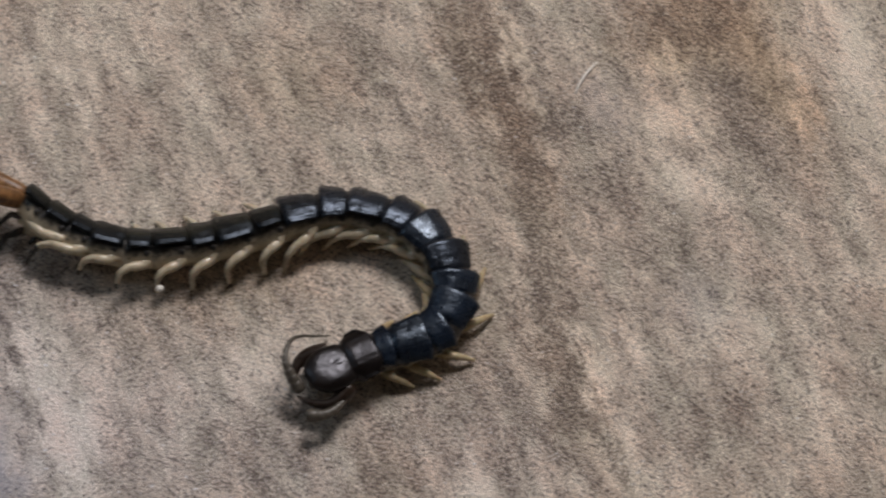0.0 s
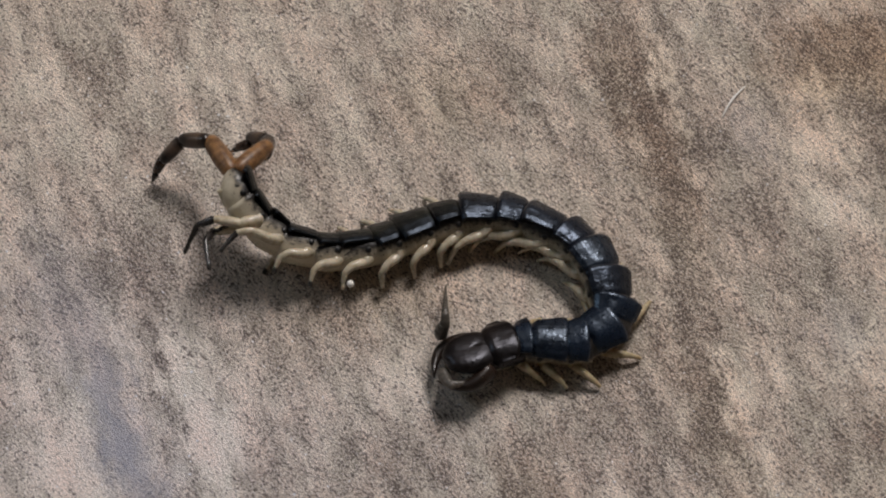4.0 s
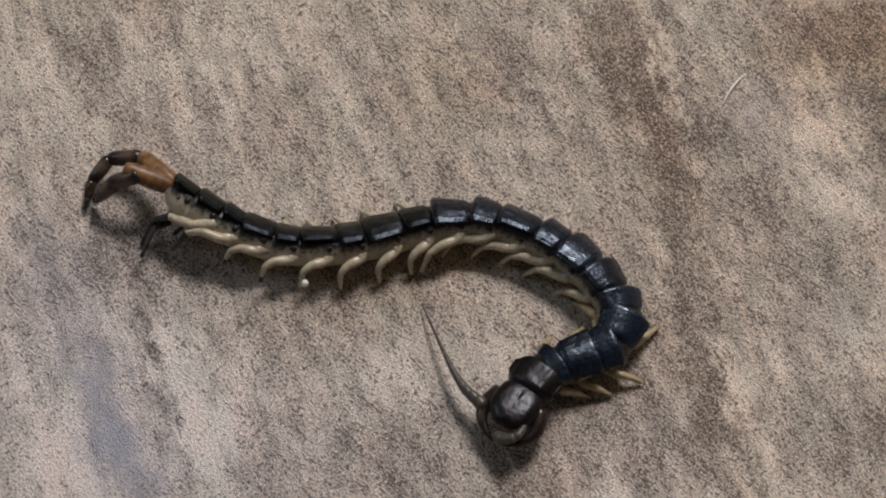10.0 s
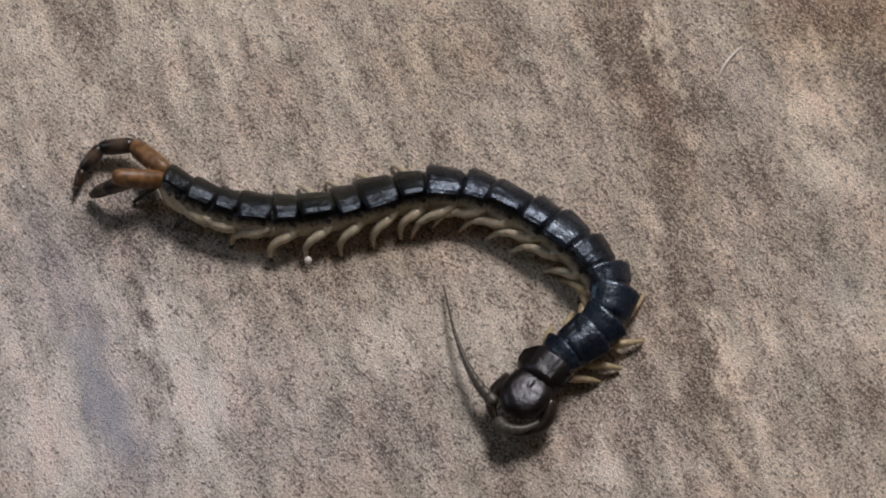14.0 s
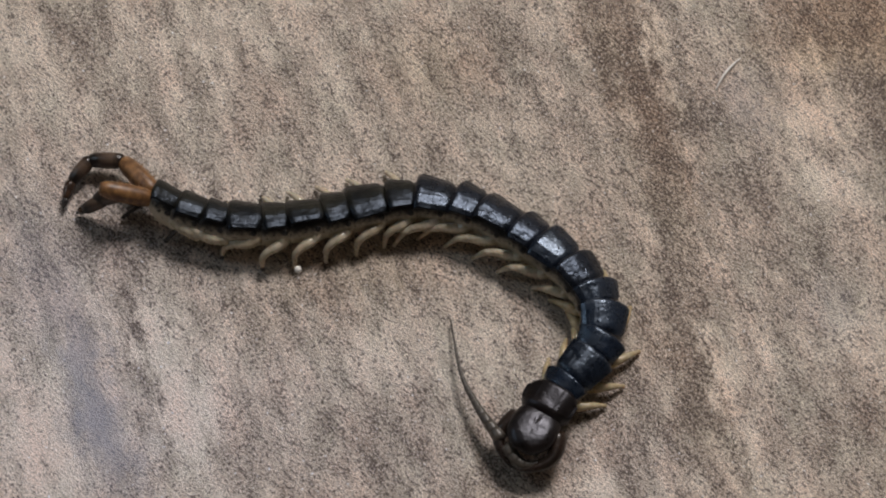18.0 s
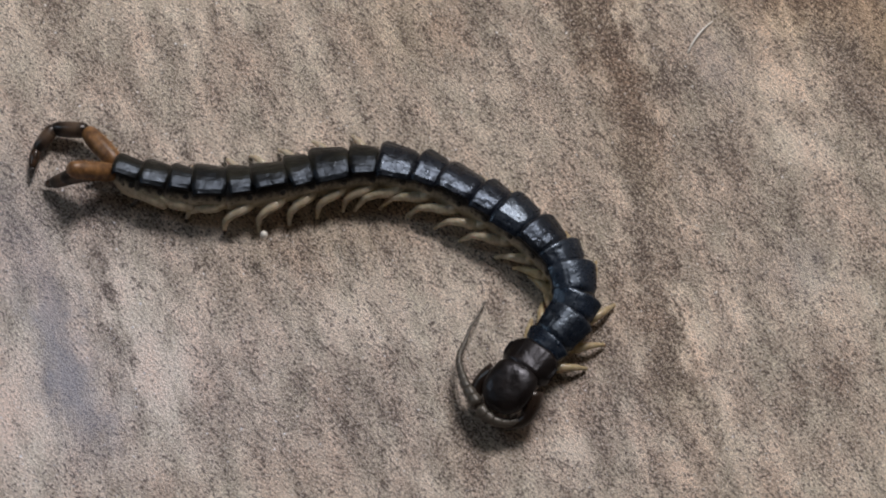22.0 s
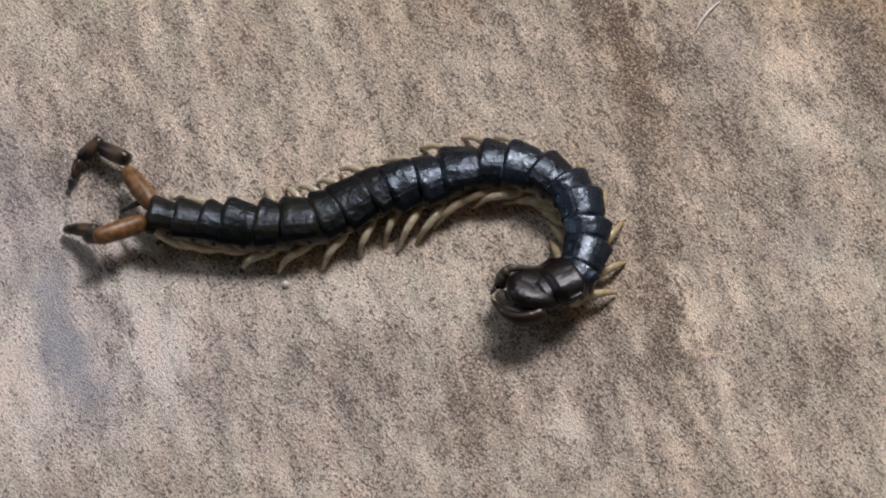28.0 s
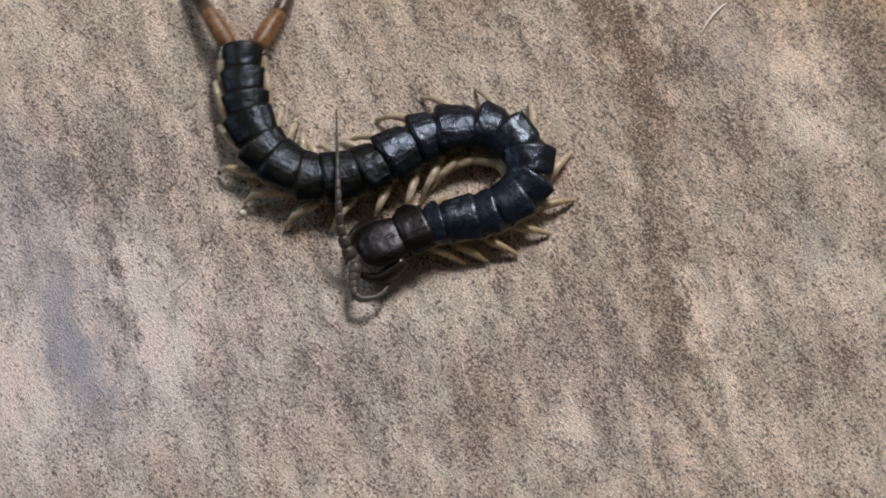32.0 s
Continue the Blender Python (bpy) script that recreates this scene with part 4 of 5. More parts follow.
    limbs_at(11, [(-41.4, 6, 6), (-44.4, 10, 4.7), (-48, 12.4, 3.4), (-52, 12, 2.5), (-54.4, 8.5, 1.7), (-55.3, 4, 1.2)],
             [(-41.3, 4.5, 6), (-42.9, 5.2, 7.3), (-46.4, 6.1, 6.7), (-49.2, 5.9, 4.5), (-51.2, 5.6, 2.9), (-52.9, 5.3, 1.2)],
             [(7.2, -30.4, 4.2), (4.3, -27.8, 4), (2.3, -24.4, 3.5), (1, -20.9, 3), (-0.3, -17.5, 2.4), (-1.4, -14.1, 1.7), (-2.6, -10.7, 1)],
             [(9.3, -36, 4.2), (10.5, -36.9, 5.4), (12.2, -36.7, 6), (13.6, -34.3, 5.3), (14, -32.2, 3.9), (13.9, -30.5, 2.4), (13.7, -28.9, 1)])
    body_at(13, [(-41.1, 3.4, 5, 42.5), (-36, 0.9, 4.2, 41), (-30.6, -1, 4, 40), (-24.9, -1.8, 4, 38.8), (-19.2, -1.7, 4, 37.4), (-13.6, -0.7, 4, 35.7), (-8, 0.9, 4, 35.6), (-2.6, 2.6, 4, 35.2), (3.1, 3.3, 4, 43.6), (8.7, 2.4, 4, 40.5), (13.9, 0.2, 4, 38), (18.7, -2.9, 4, 35.6), (23.2, -6.5, 4, 32.6), (26.9, -10.8, 4, 26.6), (28.6, -15.8, 4, 18.8), (26.3, -20.4, 4, 5.6), (21.8, -23.7, 4, 1.6), (17.1, -26.7, 4.1, 0.2), (13.7, -31.2, 4.5, 0), (10.7, -36.1, 5, 0)])
    limbs_at(13, [(-41.3, 5.4, 5), (-44.4, 9.2, 4.1), (-48, 11.4, 3.1), (-52.2, 10.8, 2.4), (-54.8, 7.3, 1.6), (-55.7, 2.8, 1.2)],
             [(-41.7, 3.9, 5), (-43.1, 3.9, 6.5), (-46.4, 3.7, 6.4), (-49.6, 3.3, 4.6), (-51.5, 3.4, 2.9), (-53, 3.6, 1.2)],
             [(8, -32.4, 4.2), (5.5, -29.2, 4), (3.7, -25.6, 3.5), (2.5, -22.1, 3), (1.5, -18.5, 2.4), (0.8, -14.9, 1.7), (0.1, -11.3, 1)],
             [(9.2, -36.6, 4.2), (10.4, -37.7, 5.2), (12.4, -37.9, 5.6), (14.6, -36.4, 5), (15.7, -34.5, 3.6), (16.2, -32.7, 2.3), (16.6, -30.9, 1)])
    body_at(16, [(-41.1, 3.6, 5, 39.8), (-36, 1.6, 4.2, 38.4), (-30.6, 0.1, 4, 38), (-25.1, -0.5, 4, 37.1), (-19.6, -0.2, 4, 35.7), (-14.2, 0.8, 4, 34.1), (-8.8, 2.3, 4, 32), (-3.4, 3.7, 4, 29.8), (2.1, 4, 4, 36.4), (7.5, 2.9, 4, 33.9), (12.5, 0.7, 4, 31.2), (17.3, -2.2, 4, 28.4), (21.7, -5.5, 4, 25), (25.5, -9.6, 4, 21.2), (27.9, -14.3, 4, 16.8), (27.6, -19.5, 4, 10.4), (24.5, -23.9, 4, 2.4), (20.7, -28, 4, 0.2), (17.9, -32.6, 4.4, 0), (15.5, -37.6, 5, 0)])
    limbs_at(16, [(-41.8, 5.1, 5), (-44.6, 9, 4.1), (-48.4, 11.1, 3.1), (-52.6, 10.6, 2.4), (-55, 7.1, 1.7), (-56.1, 2.7, 1.2)],
             [(-42.1, 3.6, 5), (-43.5, 3.4, 6.5), (-46.7, 2.9, 6.4), (-49.9, 2.7, 4.6), (-52, 2.6, 2.9), (-53.7, 2.7, 1.2)],
             [(13, -35.5, 4.2), (10.3, -32.6, 4.1), (8.6, -29, 3.4), (7.3, -25.4, 2.9), (6.3, -21.9, 2.3), (5.5, -18.4, 1.7), (4.6, -14.8, 1)],
             [(13.8, -36.4, 4.2), (15.2, -38.5, 3.9), (17.6, -39, 3.6), (19.9, -37.5, 3.1), (21.3, -35.2, 2.5), (21.5, -32.7, 1.8), (21.2, -30.2, 1)])
    body_at(19, [(-42.2, 1.9, 5, 38), (-36.9, 0.1, 4.2, 36.5), (-31.4, -1.1, 4, 36.1), (-25.8, -1.3, 4, 35.1), (-20.2, -0.6, 4, 33.7), (-14.7, 0.6, 4, 32), (-9.2, 1.9, 4, 29.9), (-3.7, 3.1, 4, 27.7), (1.9, 3.1, 4, 33.8), (7.3, 1.6, 4, 31), (12.3, -0.9, 4, 28.1), (17, -4.1, 4, 24.9), (21.5, -7.5, 4, 21.9), (25.3, -11.6, 4, 19.1), (27.6, -16.5, 4, 15.2), (27, -21.8, 4, 9.6), (23.9, -26.3, 4, 2), (20.2, -30.4, 4, 0.2), (17.4, -35.3, 4.4, 0), (14.9, -40.4, 5, 0)])
    limbs_at(19, [(-42.7, 3.4, 5), (-45.6, 7.4, 4.1), (-48.9, 10.2, 3.1), (-53.2, 10.1, 2.5), (-55.8, 6.7, 1.6), (-56.7, 2.2, 1.2)],
             [(-43.1, 1.9, 5), (-43.8, 1.9, 6.7), (-46.6, 2.3, 6.5), (-49.7, 2.5, 4.6), (-51.9, 2.1, 2.9), (-54, 1.7, 1.2)],
             [(11.8, -37.3, 4.2), (9.6, -33.9, 4), (7.6, -30.4, 3.5), (6, -27, 2.9), (5.2, -23.3, 2.3), (4.7, -19.7, 1.7), (4.3, -16, 1)],
             [(13.1, -39.1, 4.2), (14.8, -41.3, 4), (17.7, -41.2, 3.5), (20, -39.3, 3.1), (21.1, -36.5, 2.5), (20.9, -33.7, 1.7), (20, -31.1, 1)])
    body_at(21, [(-43, 1, 4, 34.4), (-37.5, -0.4, 4, 33.7), (-31.9, -1.3, 4, 33.5), (-26.3, -1.5, 4, 32.9), (-20.7, -0.8, 4, 31.8), (-15.2, 0.5, 4, 30.4), (-9.7, 1.9, 4, 28.9), (-4.2, 2.8, 4, 26.8), (1.4, 2.6, 4, 32.8), (6.8, 1.1, 4, 30), (11.8, -1.5, 4, 27.1), (16.6, -4.6, 4, 23.8), (21.1, -7.9, 4, 20.6), (25, -11.9, 4, 17.8), (27.6, -16.7, 4, 14.4), (27.4, -22, 4, 6), (24.4, -26.6, 4, 1.9), (20.6, -30.6, 4.1, 0.2), (17.8, -35.4, 4.5, 0), (15.5, -40.5, 5, 0)])
    limbs_at(21, [(-43.7, 2.8, 4), (-46.2, 6.8, 3.5), (-49.7, 9.3, 2.8), (-53.8, 9.2, 2.1), (-56.2, 5.6, 1.6), (-56.8, 1.1, 1.2)],
             [(-44, 0.8, 4), (-44.4, 0.4, 5.9), (-46.8, 0.4, 6.2), (-50.2, 0.6, 4.6), (-52.2, 0.7, 2.9), (-54.1, 0.9, 1.2)],
             [(12.5, -37.9, 4.2), (10, -34.9, 4), (8, -31.5, 3.4), (6.4, -28.2, 2.9), (5.6, -24.7, 2.3), (5.4, -21.2, 1.7), (5.2, -17.6, 1)],
             [(13.3, -39.3, 4.2), (15.4, -41.4, 4), (18.5, -41.4, 3.5), (20.9, -39.5, 3.1), (21.8, -36.4, 2.5), (21.4, -33.4, 1.8), (20.2, -30.7, 1)])
    body_at(23, [(-43, 0.8, 4, 32.6), (-37.7, -0.6, 4, 31.2), (-32.3, -1.3, 4, 30.8), (-26.8, -1.4, 4, 30.8), (-21.4, -0.8, 4, 30.2), (-16.1, 0.4, 4, 28.7), (-10.8, 1.7, 4, 26.7), (-5.4, 2.4, 4, 25.1), (0, 2.1, 4, 31), (5.3, 0.7, 4, 28), (10.2, -1.6, 4, 24.8), (14.9, -4.3, 4, 22), (19.4, -7.5, 4, 19.5), (23.5, -11.1, 4, 16.9), (26.8, -15.3, 4, 14.6), (27.9, -20.3, 4, 11.5), (26, -25.1, 4, 3), (22.5, -29.2, 4.4, 0.2), (18.7, -32.9, 4.9, 0), (14.8, -36.7, 5, 0)])
    limbs_at(23, [(-43.6, 2.3, 4), (-46.3, 6.5, 3.5), (-49.9, 9.3, 2.8), (-54.3, 9.6, 2.1), (-56.7, 5.9, 1.5), (-57.3, 1.1, 1.2)],
             [(-43.6, 0.8, 4), (-44.3, 0, 5.8), (-46.8, -0.4, 6), (-50.3, -0.6, 4.3), (-52.6, -0.5, 2.8), (-54.7, -0.4, 1.2)],
             [(12.9, -35.9, 4.2), (11.8, -32.6, 4), (12.5, -29.2, 3.4), (14.8, -26.9, 2.8), (17.1, -24.8, 2.1), (19.5, -22.7, 1.6), (21.9, -20.6, 1)],
             [(13.3, -36.8, 4.2), (15.7, -38.4, 4), (18.8, -37.8, 3.5), (21.1, -35.8, 3.1), (22.1, -32.9, 2.5), (21.8, -30.1, 1.9), (20.1, -27.7, 1)])
    body_at(24, [(-43.5, 0.7, 4, 29), (-38.2, -0.5, 4, 29), (-32.7, -1.1, 4, 28.9), (-27.2, -1.2, 4, 28.1), (-21.8, -0.8, 4, 26.9), (-16.3, 0.1, 4, 26), (-11, 1.3, 4, 24.6), (-5.6, 2, 4, 22.6), (-0.1, 1.8, 4, 20.9), (5.2, 0.5, 4, 19), (10.2, -1.7, 4, 16.8), (14.9, -4.5, 4, 14.6), (19.4, -7.7, 4, 12.4), (23.5, -11.3, 4, 10.5), (26.9, -15.4, 4, 8.9), (28, -20.5, 4, 6.5), (26.3, -25.3, 4.1, 2.5), (22.6, -29.1, 4.7, 0.3), (18.1, -32.2, 5.4, 0), (13.6, -35.2, 6, 0)])
    limbs_at(24, [(-44.3, 2.2, 4), (-46.6, 6.1, 3.5), (-49.9, 8.7, 2.8), (-53.8, 9, 2.2), (-56.3, 5.6, 1.7), (-57.3, 1.4, 1.2)],
             [(-44.2, 0.2, 4), (-44.9, -1, 5.6), (-47, -1.6, 6), (-50.3, -1.3, 4.3), (-52.5, -1, 2.8), (-54.5, -0.8, 1.2)],
             [(11.8, -33, 4.2), (11.3, -31.6, 6), (12.9, -28.9, 5.6), (14.7, -26.6, 4.4), (16.1, -24.2, 3.2), (17.5, -22.1, 2.1), (18.9, -20, 1)],
             [(12.3, -34.9, 4.2), (15.3, -36.4, 3.9), (18.7, -36.3, 3.6), (21.5, -34.3, 3.1), (22, -30.9, 2.6), (20.5, -28.2, 1.9), (17.4, -27.2, 1)])
    body_at(24.5, [(-43.8, 0.9, 4, 24.5), (-38.5, -0.4, 4, 23.7), (-33.2, -1.2, 4, 22.3), (-27.8, -1.7, 4, 20.9), (-22.4, -1.8, 4, 19.5), (-17.1, -1.2, 4, 18), (-11.7, -0.3, 4, 16.4), (-6.4, 0.1, 4, 14.8), (-1.1, -0.5, 4, 13.2), (4.1, -2, 4, 11.6), (9.1, -4.1, 4, 10), (14, -6.4, 4, 8.5), (18.5, -9.3, 4, 7), (22.7, -12.8, 4, 5.8), (26.3, -16.6, 4, 4.8), (27.8, -21.5, 4, 3.1), (26.5, -26.4, 4.1, 1.4), (23, -30.3, 4.6, 0.1), (18.6, -33.1, 5.4, 0), (13.8, -35.5, 6, 0)])
    limbs_at(24.5, [(-44.6, 2.9, 4), (-46.7, 5.7, 5), (-49.9, 7.9, 4.9), (-53.7, 7.8, 3.9), (-56.3, 5.3, 2.8), (-57.6, 2.6, 1.2)],
             [(-44.4, -0.6, 4), (-45.3, -1.9, 5.6), (-47.5, -2.8, 6), (-50.8, -2.5, 4.2), (-53.2, -2.1, 2.6), (-55.5, -1.8, 1.2)],
             [(15, -33.7, 4.2), (14.3, -34.1, 6), (13.5, -34.3, 7.4), (12.1, -33, 7), (11.4, -31.9, 4.8), (10.9, -31, 2.8), (10.3, -30.1, 1)],
             [(15.5, -34.6, 4.2), (14.8, -36.2, 5.1), (14.9, -37.8, 5.6), (17.4, -38.1, 4.9), (19.3, -37.1, 3.5), (20.8, -35.7, 2.2), (22.4, -34.4, 1)])
    body_at(25, [(-42.6, 2.2, 4, 15), (-37.4, 0.8, 4, 12.5), (-32.3, -1, 4, 10.6), (-27.2, -2.6, 4, 7.8), (-21.9, -3.6, 4, 4.8), (-16.5, -3.9, 4, 2.9), (-11.1, -3.8, 4, 0.9), (-5.8, -4, 4, 0), (-0.5, -4.8, 4, 0), (4.8, -6.1, 4, 0), (9.9, -7.7, 4, 0), (15, -9.4, 4, 0), (20, -11.4, 4, 0), (24.7, -14, 4, 0), (28.5, -17.6, 4, 0), (30.3, -22.3, 4, 0), (28.9, -26.9, 4.1, -0.1), (24.7, -29.4, 5, -1.9), (19.6, -30.2, 5.9, -9.1), (14.3, -30.2, 6, -10)])
    limbs_at(25, [(-42.4, 4.5, 4), (-44.8, 7.8, 4.4), (-47.8, 10.8, 4), (-51.4, 12.5, 3.3), (-54.8, 11.4, 2.4), (-56.2, 8.2, 1.2)],
             [(-43.1, 0.5, 4), (-45, -0.8, 5.2), (-48.8, -1.2, 4.6), (-52.7, -1.1, 3.6), (-55.4, -0.2, 2.5), (-56.2, 1.7, 1.2)],
             [(16.4, -27.9, 4.2), (15.2, -28.7, 5.8), (13.9, -29.2, 7.1), (13.5, -27, 6.2), (14.9, -25.6, 4.3), (16.5, -24.5, 2.6), (18.1, -23.3, 1)],
             [(14.7, -30.8, 4.2), (15.9, -31.7, 5.4), (17.6, -32.4, 5.9), (20.3, -32.3, 5.4), (22.1, -31, 4), (22.7, -29.6, 2.5), (23.3, -28.2, 1)])
    body_at(25.5, [(-41.5, 4.1, 4, 5), (-36.6, 2.1, 4, 1.2), (-31.7, -0.2, 4, 0), (-26.8, -2.3, 4, -1.7), (-21.7, -3.8, 4, -4.5), (-16.4, -4.4, 4, -5.2), (-11, -4.8, 4, -6.7), (-5.6, -5.3, 4, -8), (-0.3, -6, 4, -8), (4.9, -7.1, 4, -8), (10.2, -8.3, 4, -8), (15.4, -9.3, 4, -8), (20.7, -10.3, 4, -8), (25.8, -12.1, 4, -7.6), (30.1, -14.8, 4, -5.1), (31.9, -19.4, 4, -1.1), (30.6, -24.2, 4, -0.1), (26.7, -27.1, 4.4, 0), (21.7, -26.9, 5.3, 0), (16.6, -25.5, 6, 0)])
    limbs_at(25.5, [(-41.5, 6.3, 4), (-43.6, 9.7, 4.7), (-46.1, 13.2, 4.3), (-49.6, 15.2, 3.6), (-53, 14.3, 2.7), (-54.8, 12.1, 1.2)],
             [(-42.3, 2.8, 4), (-43.1, 1.6, 5.6), (-46.2, 1, 5.3), (-49.4, 2, 3.7), (-51.8, 3.2, 2.4), (-54.1, 4.4, 1.2)],
             [(15.8, -26.5, 4.2), (14.8, -24.3, 5.5), (15.2, -21.3, 5.7), (17.6, -19.5, 5), (20.3, -18.7, 3.9), (22.7, -19.1, 2.5), (24.7, -20.1, 1)],
             [(15.8, -28.4, 4.2), (16.6, -29.7, 5.3), (17.4, -30.9, 6.1), (19, -31.4, 5.9), (20, -30.1, 4.1), (20.9, -28.9, 2.5), (21.8, -27.7, 1)])
    body_at(26, [(-41.6, 2.9, 4, 5), (-36.5, 1, 4, 1.3), (-31.5, -1.2, 4, -1.2), (-26.4, -3.3, 4, -2.9), (-21.1, -4.6, 4, -4.5), (-15.7, -4.8, 4, -6.1), (-10.2, -4.6, 4, -7.5), (-4.7, -4.4, 4, -8), (0.7, -4.6, 4, -8), (6.1, -5.5, 4, -8), (11.5, -6.6, 4, -8), (16.8, -7.8, 4, -8), (22.1, -9.2, 4, -8), (27.1, -11.3, 4, -6.9), (30.8, -14.8, 4, -3.8), (31.4, -19.8, 4, -0.4), (29.2, -24.4, 4.1, 0), (24.8, -27, 4.6, 0), (19.5, -27, 5.4, 0), (14.2, -26.1, 6, 0)])
    limbs_at(26, [(-41.8, 5.7, 4), (-44.2, 9.5, 3.4), (-46.3, 13.3, 2.9), (-49.8, 15.2, 2.4), (-53.3, 13.8, 1.8), (-54.8, 10, 1.2)],
             [(-41.9, 1.6, 4), (-43.4, 0.5, 5.4), (-46.8, 0.4, 5), (-50, 1.4, 3.5), (-52.6, 2.4, 2.3), (-55.1, 3.5, 1.2)],
             [(13.4, -29.1, 4.2), (12.1, -25.7, 3.9), (12.7, -22.2, 3.6), (14.9, -19.6, 3.2), (18.1, -18.8, 2.7), (21.2, -19.5, 1.9), (23.6, -21.7, 1)],
             [(13.8, -30.5, 4.2), (14.8, -31.5, 5.4), (15.8, -32.5, 6.2), (17.6, -32.4, 5.8), (18.7, -31.1, 4.1), (19.7, -29.9, 2.5), (20.7, -28.8, 1)])
    body_at(26.5, [(-40.9, 4.9, 4, -5), (-35.9, 2.4, 4, -7.2), (-31.1, -0.4, 4, -9), (-26.2, -2.9, 4, -10.5), (-21, -4.6, 4, -11.8), (-15.5, -5.4, 4, -12), (-10, -5.9, 4, -12), (-4.5, -6.4, 4, -12), (1, -7, 4, -12), (6.6, -7.7, 4, -12), (12.1, -8.3, 4, -12), (17.6, -8.8, 4, -11), (23.1, -9.5, 4, -9.4), (28.3, -11, 4, -7.5), (32.6, -14, 4, -4.4), (34.3, -18.9, 4, -0.6), (33.8, -24.3, 4.1, 0), (31.2, -28.9, 4.7, 0), (27.2, -32.6, 5.4, 0), (22.8, -35.9, 6, 0)])
    limbs_at(26.5, [(-40.9, 7.9, 4), (-43.2, 11.3, 4.4), (-45.1, 15.2, 4), (-48.2, 17.5, 3.3), (-51.7, 16.9, 2.5), (-53.3, 13.8, 1.2)],
             [(-41.3, 3.9, 4), (-43.6, 2.4, 4.8), (-47.4, 2.6, 4.3), (-51, 4.1, 3.4), (-53.6, 5.8, 2.5), (-54.6, 7.6, 1.2)],
             [(20.7, -34.7, 4.2), (20.4, -32.5, 5.7), (21.1, -29.6, 6), (22.9, -27.1, 5.4), (24.7, -25.2, 4.1), (26.5, -24.3, 2.5), (28.3, -23.6, 1)],
             [(21.6, -36.5, 4.2), (23, -37.6, 5), (24.4, -38.6, 5.7), (26.7, -38.6, 5.3), (28.2, -37.4, 3.8), (29.6, -36.3, 2.3), (31, -35.3, 1)])
    body_at(28.5, [(-34.5, -15.2, 5, 24.5), (-29.5, -15.4, 4.2, 22.2), (-24.4, -15.4, 4, 20.4), (-19.3, -15, 4, 17.9), (-14.4, -14, 4, 15.5), (-9.8, -11.8, 4, 13.9), (-5.8, -8.7, 4, 12.3), (-2.1, -5.1, 4, 10.9), (1.7, -1.7, 4, 10.5), (6, 0.9, 4, 11.9), (10.8, 2.4, 4, 13.6), (15.8, 2.4, 4, 15.1), (20.6, 0.9, 4, 15.3), (24.6, -2.1, 4, 13.7), (27.4, -6.3, 4, 11.6), (28.3, -11.1, 4, 7.8), (27.5, -16, 4.2, 3.3), (25.4, -20.3, 5.2, -4.9), (21.3, -22, 5.9, -21.8), (16.3, -21.9, 6, -30)])
    limbs_at(28.5, [(-35.1, -13.3, 5), (-38.2, -9.5, 4.1), (-41.6, -6.8, 3.1), (-45.9, -6.7, 2.4), (-48.4, -10.1, 1.7), (-48.8, -14.7, 1.2)],
             [(-35.8, -16.2, 5), (-36.2, -17.6, 6.2), (-38, -18.9, 6.3), (-41.1, -19.2, 4.3), (-43.3, -19.1, 2.8), (-45.5, -18.9, 1.2)],
             [(15.8, -19.1, 4.2), (15.8, -19, 6.1), (17.1, -18.4, 7.1), (20, -18.1, 6.1), (21.7, -16.9, 4.4), (22.8, -15.7, 2.6), (23.9, -14.5, 1)],
             [(15.4, -21.1, 4.2), (16.5, -22.3, 5.1), (17.6, -23.4, 5.9), (19.6, -24.3, 5.7), (21.2, -23.7, 4), (22.6, -23.1, 2.5), (24.1, -22.6, 1)])
    body_at(28.8, [(-31, -14.1, 5, 33.5), (-26.1, -14.3, 4.2, 32), (-21.2, -13.4, 4, 30), (-16.6, -11.6, 4, 27.2), (-12.3, -9, 4, 23.9), (-8.6, -5.7, 4, 20.6), (-4.9, -2.3, 4, 17.5), (-1.2, 1, 4, 15.3), (2.8, 3.9, 4, 14.3), (7.5, 5, 4, 14.9), (12.5, 5.2, 4, 15.7), (17.3, 4.2, 4, 16), (21.7, 2, 4, 15.8), (25.3, -1.3, 4, 14.8), (27.7, -5.6, 4, 12.3), (28.1, -10.3, 4, 8.3), (26.3, -14.9, 4, 3.4), (24, -19.3, 4.2, 0.4), (22.1, -23.8, 5.2, 0), (20.5, -28.4, 6, 0)])
    limbs_at(28.8, [(-31.5, -13.1, 5), (-35.2, -10.4, 4.1), (-39, -8.8, 3.1), (-42.9, -10.3, 2.4), (-44.8, -14, 1.6), (-44.5, -18.4, 1.2)],
             [(-31.8, -15.1, 5), (-32.6, -16.7, 5.9), (-33.9, -18.5, 6.2), (-36.5, -20, 4.7), (-37.9, -20, 2.9), (-39.1, -20, 1.2)],
             [(20.8, -25.7, 4.2), (19, -25.4, 5.6), (17.2, -24.8, 6.7), (15.8, -22.1, 6.4), (16.9, -21, 4.5), (18.6, -21.1, 2.7), (20.4, -21.3, 1)],
             [(22.1, -25.7, 4.2), (23.6, -26.1, 5.3), (25.1, -26.6, 6.1), (26.7, -26.1, 5.9), (27, -24.6, 4.1), (27.1, -23.3, 2.5), (27.3, -22.1, 1)])
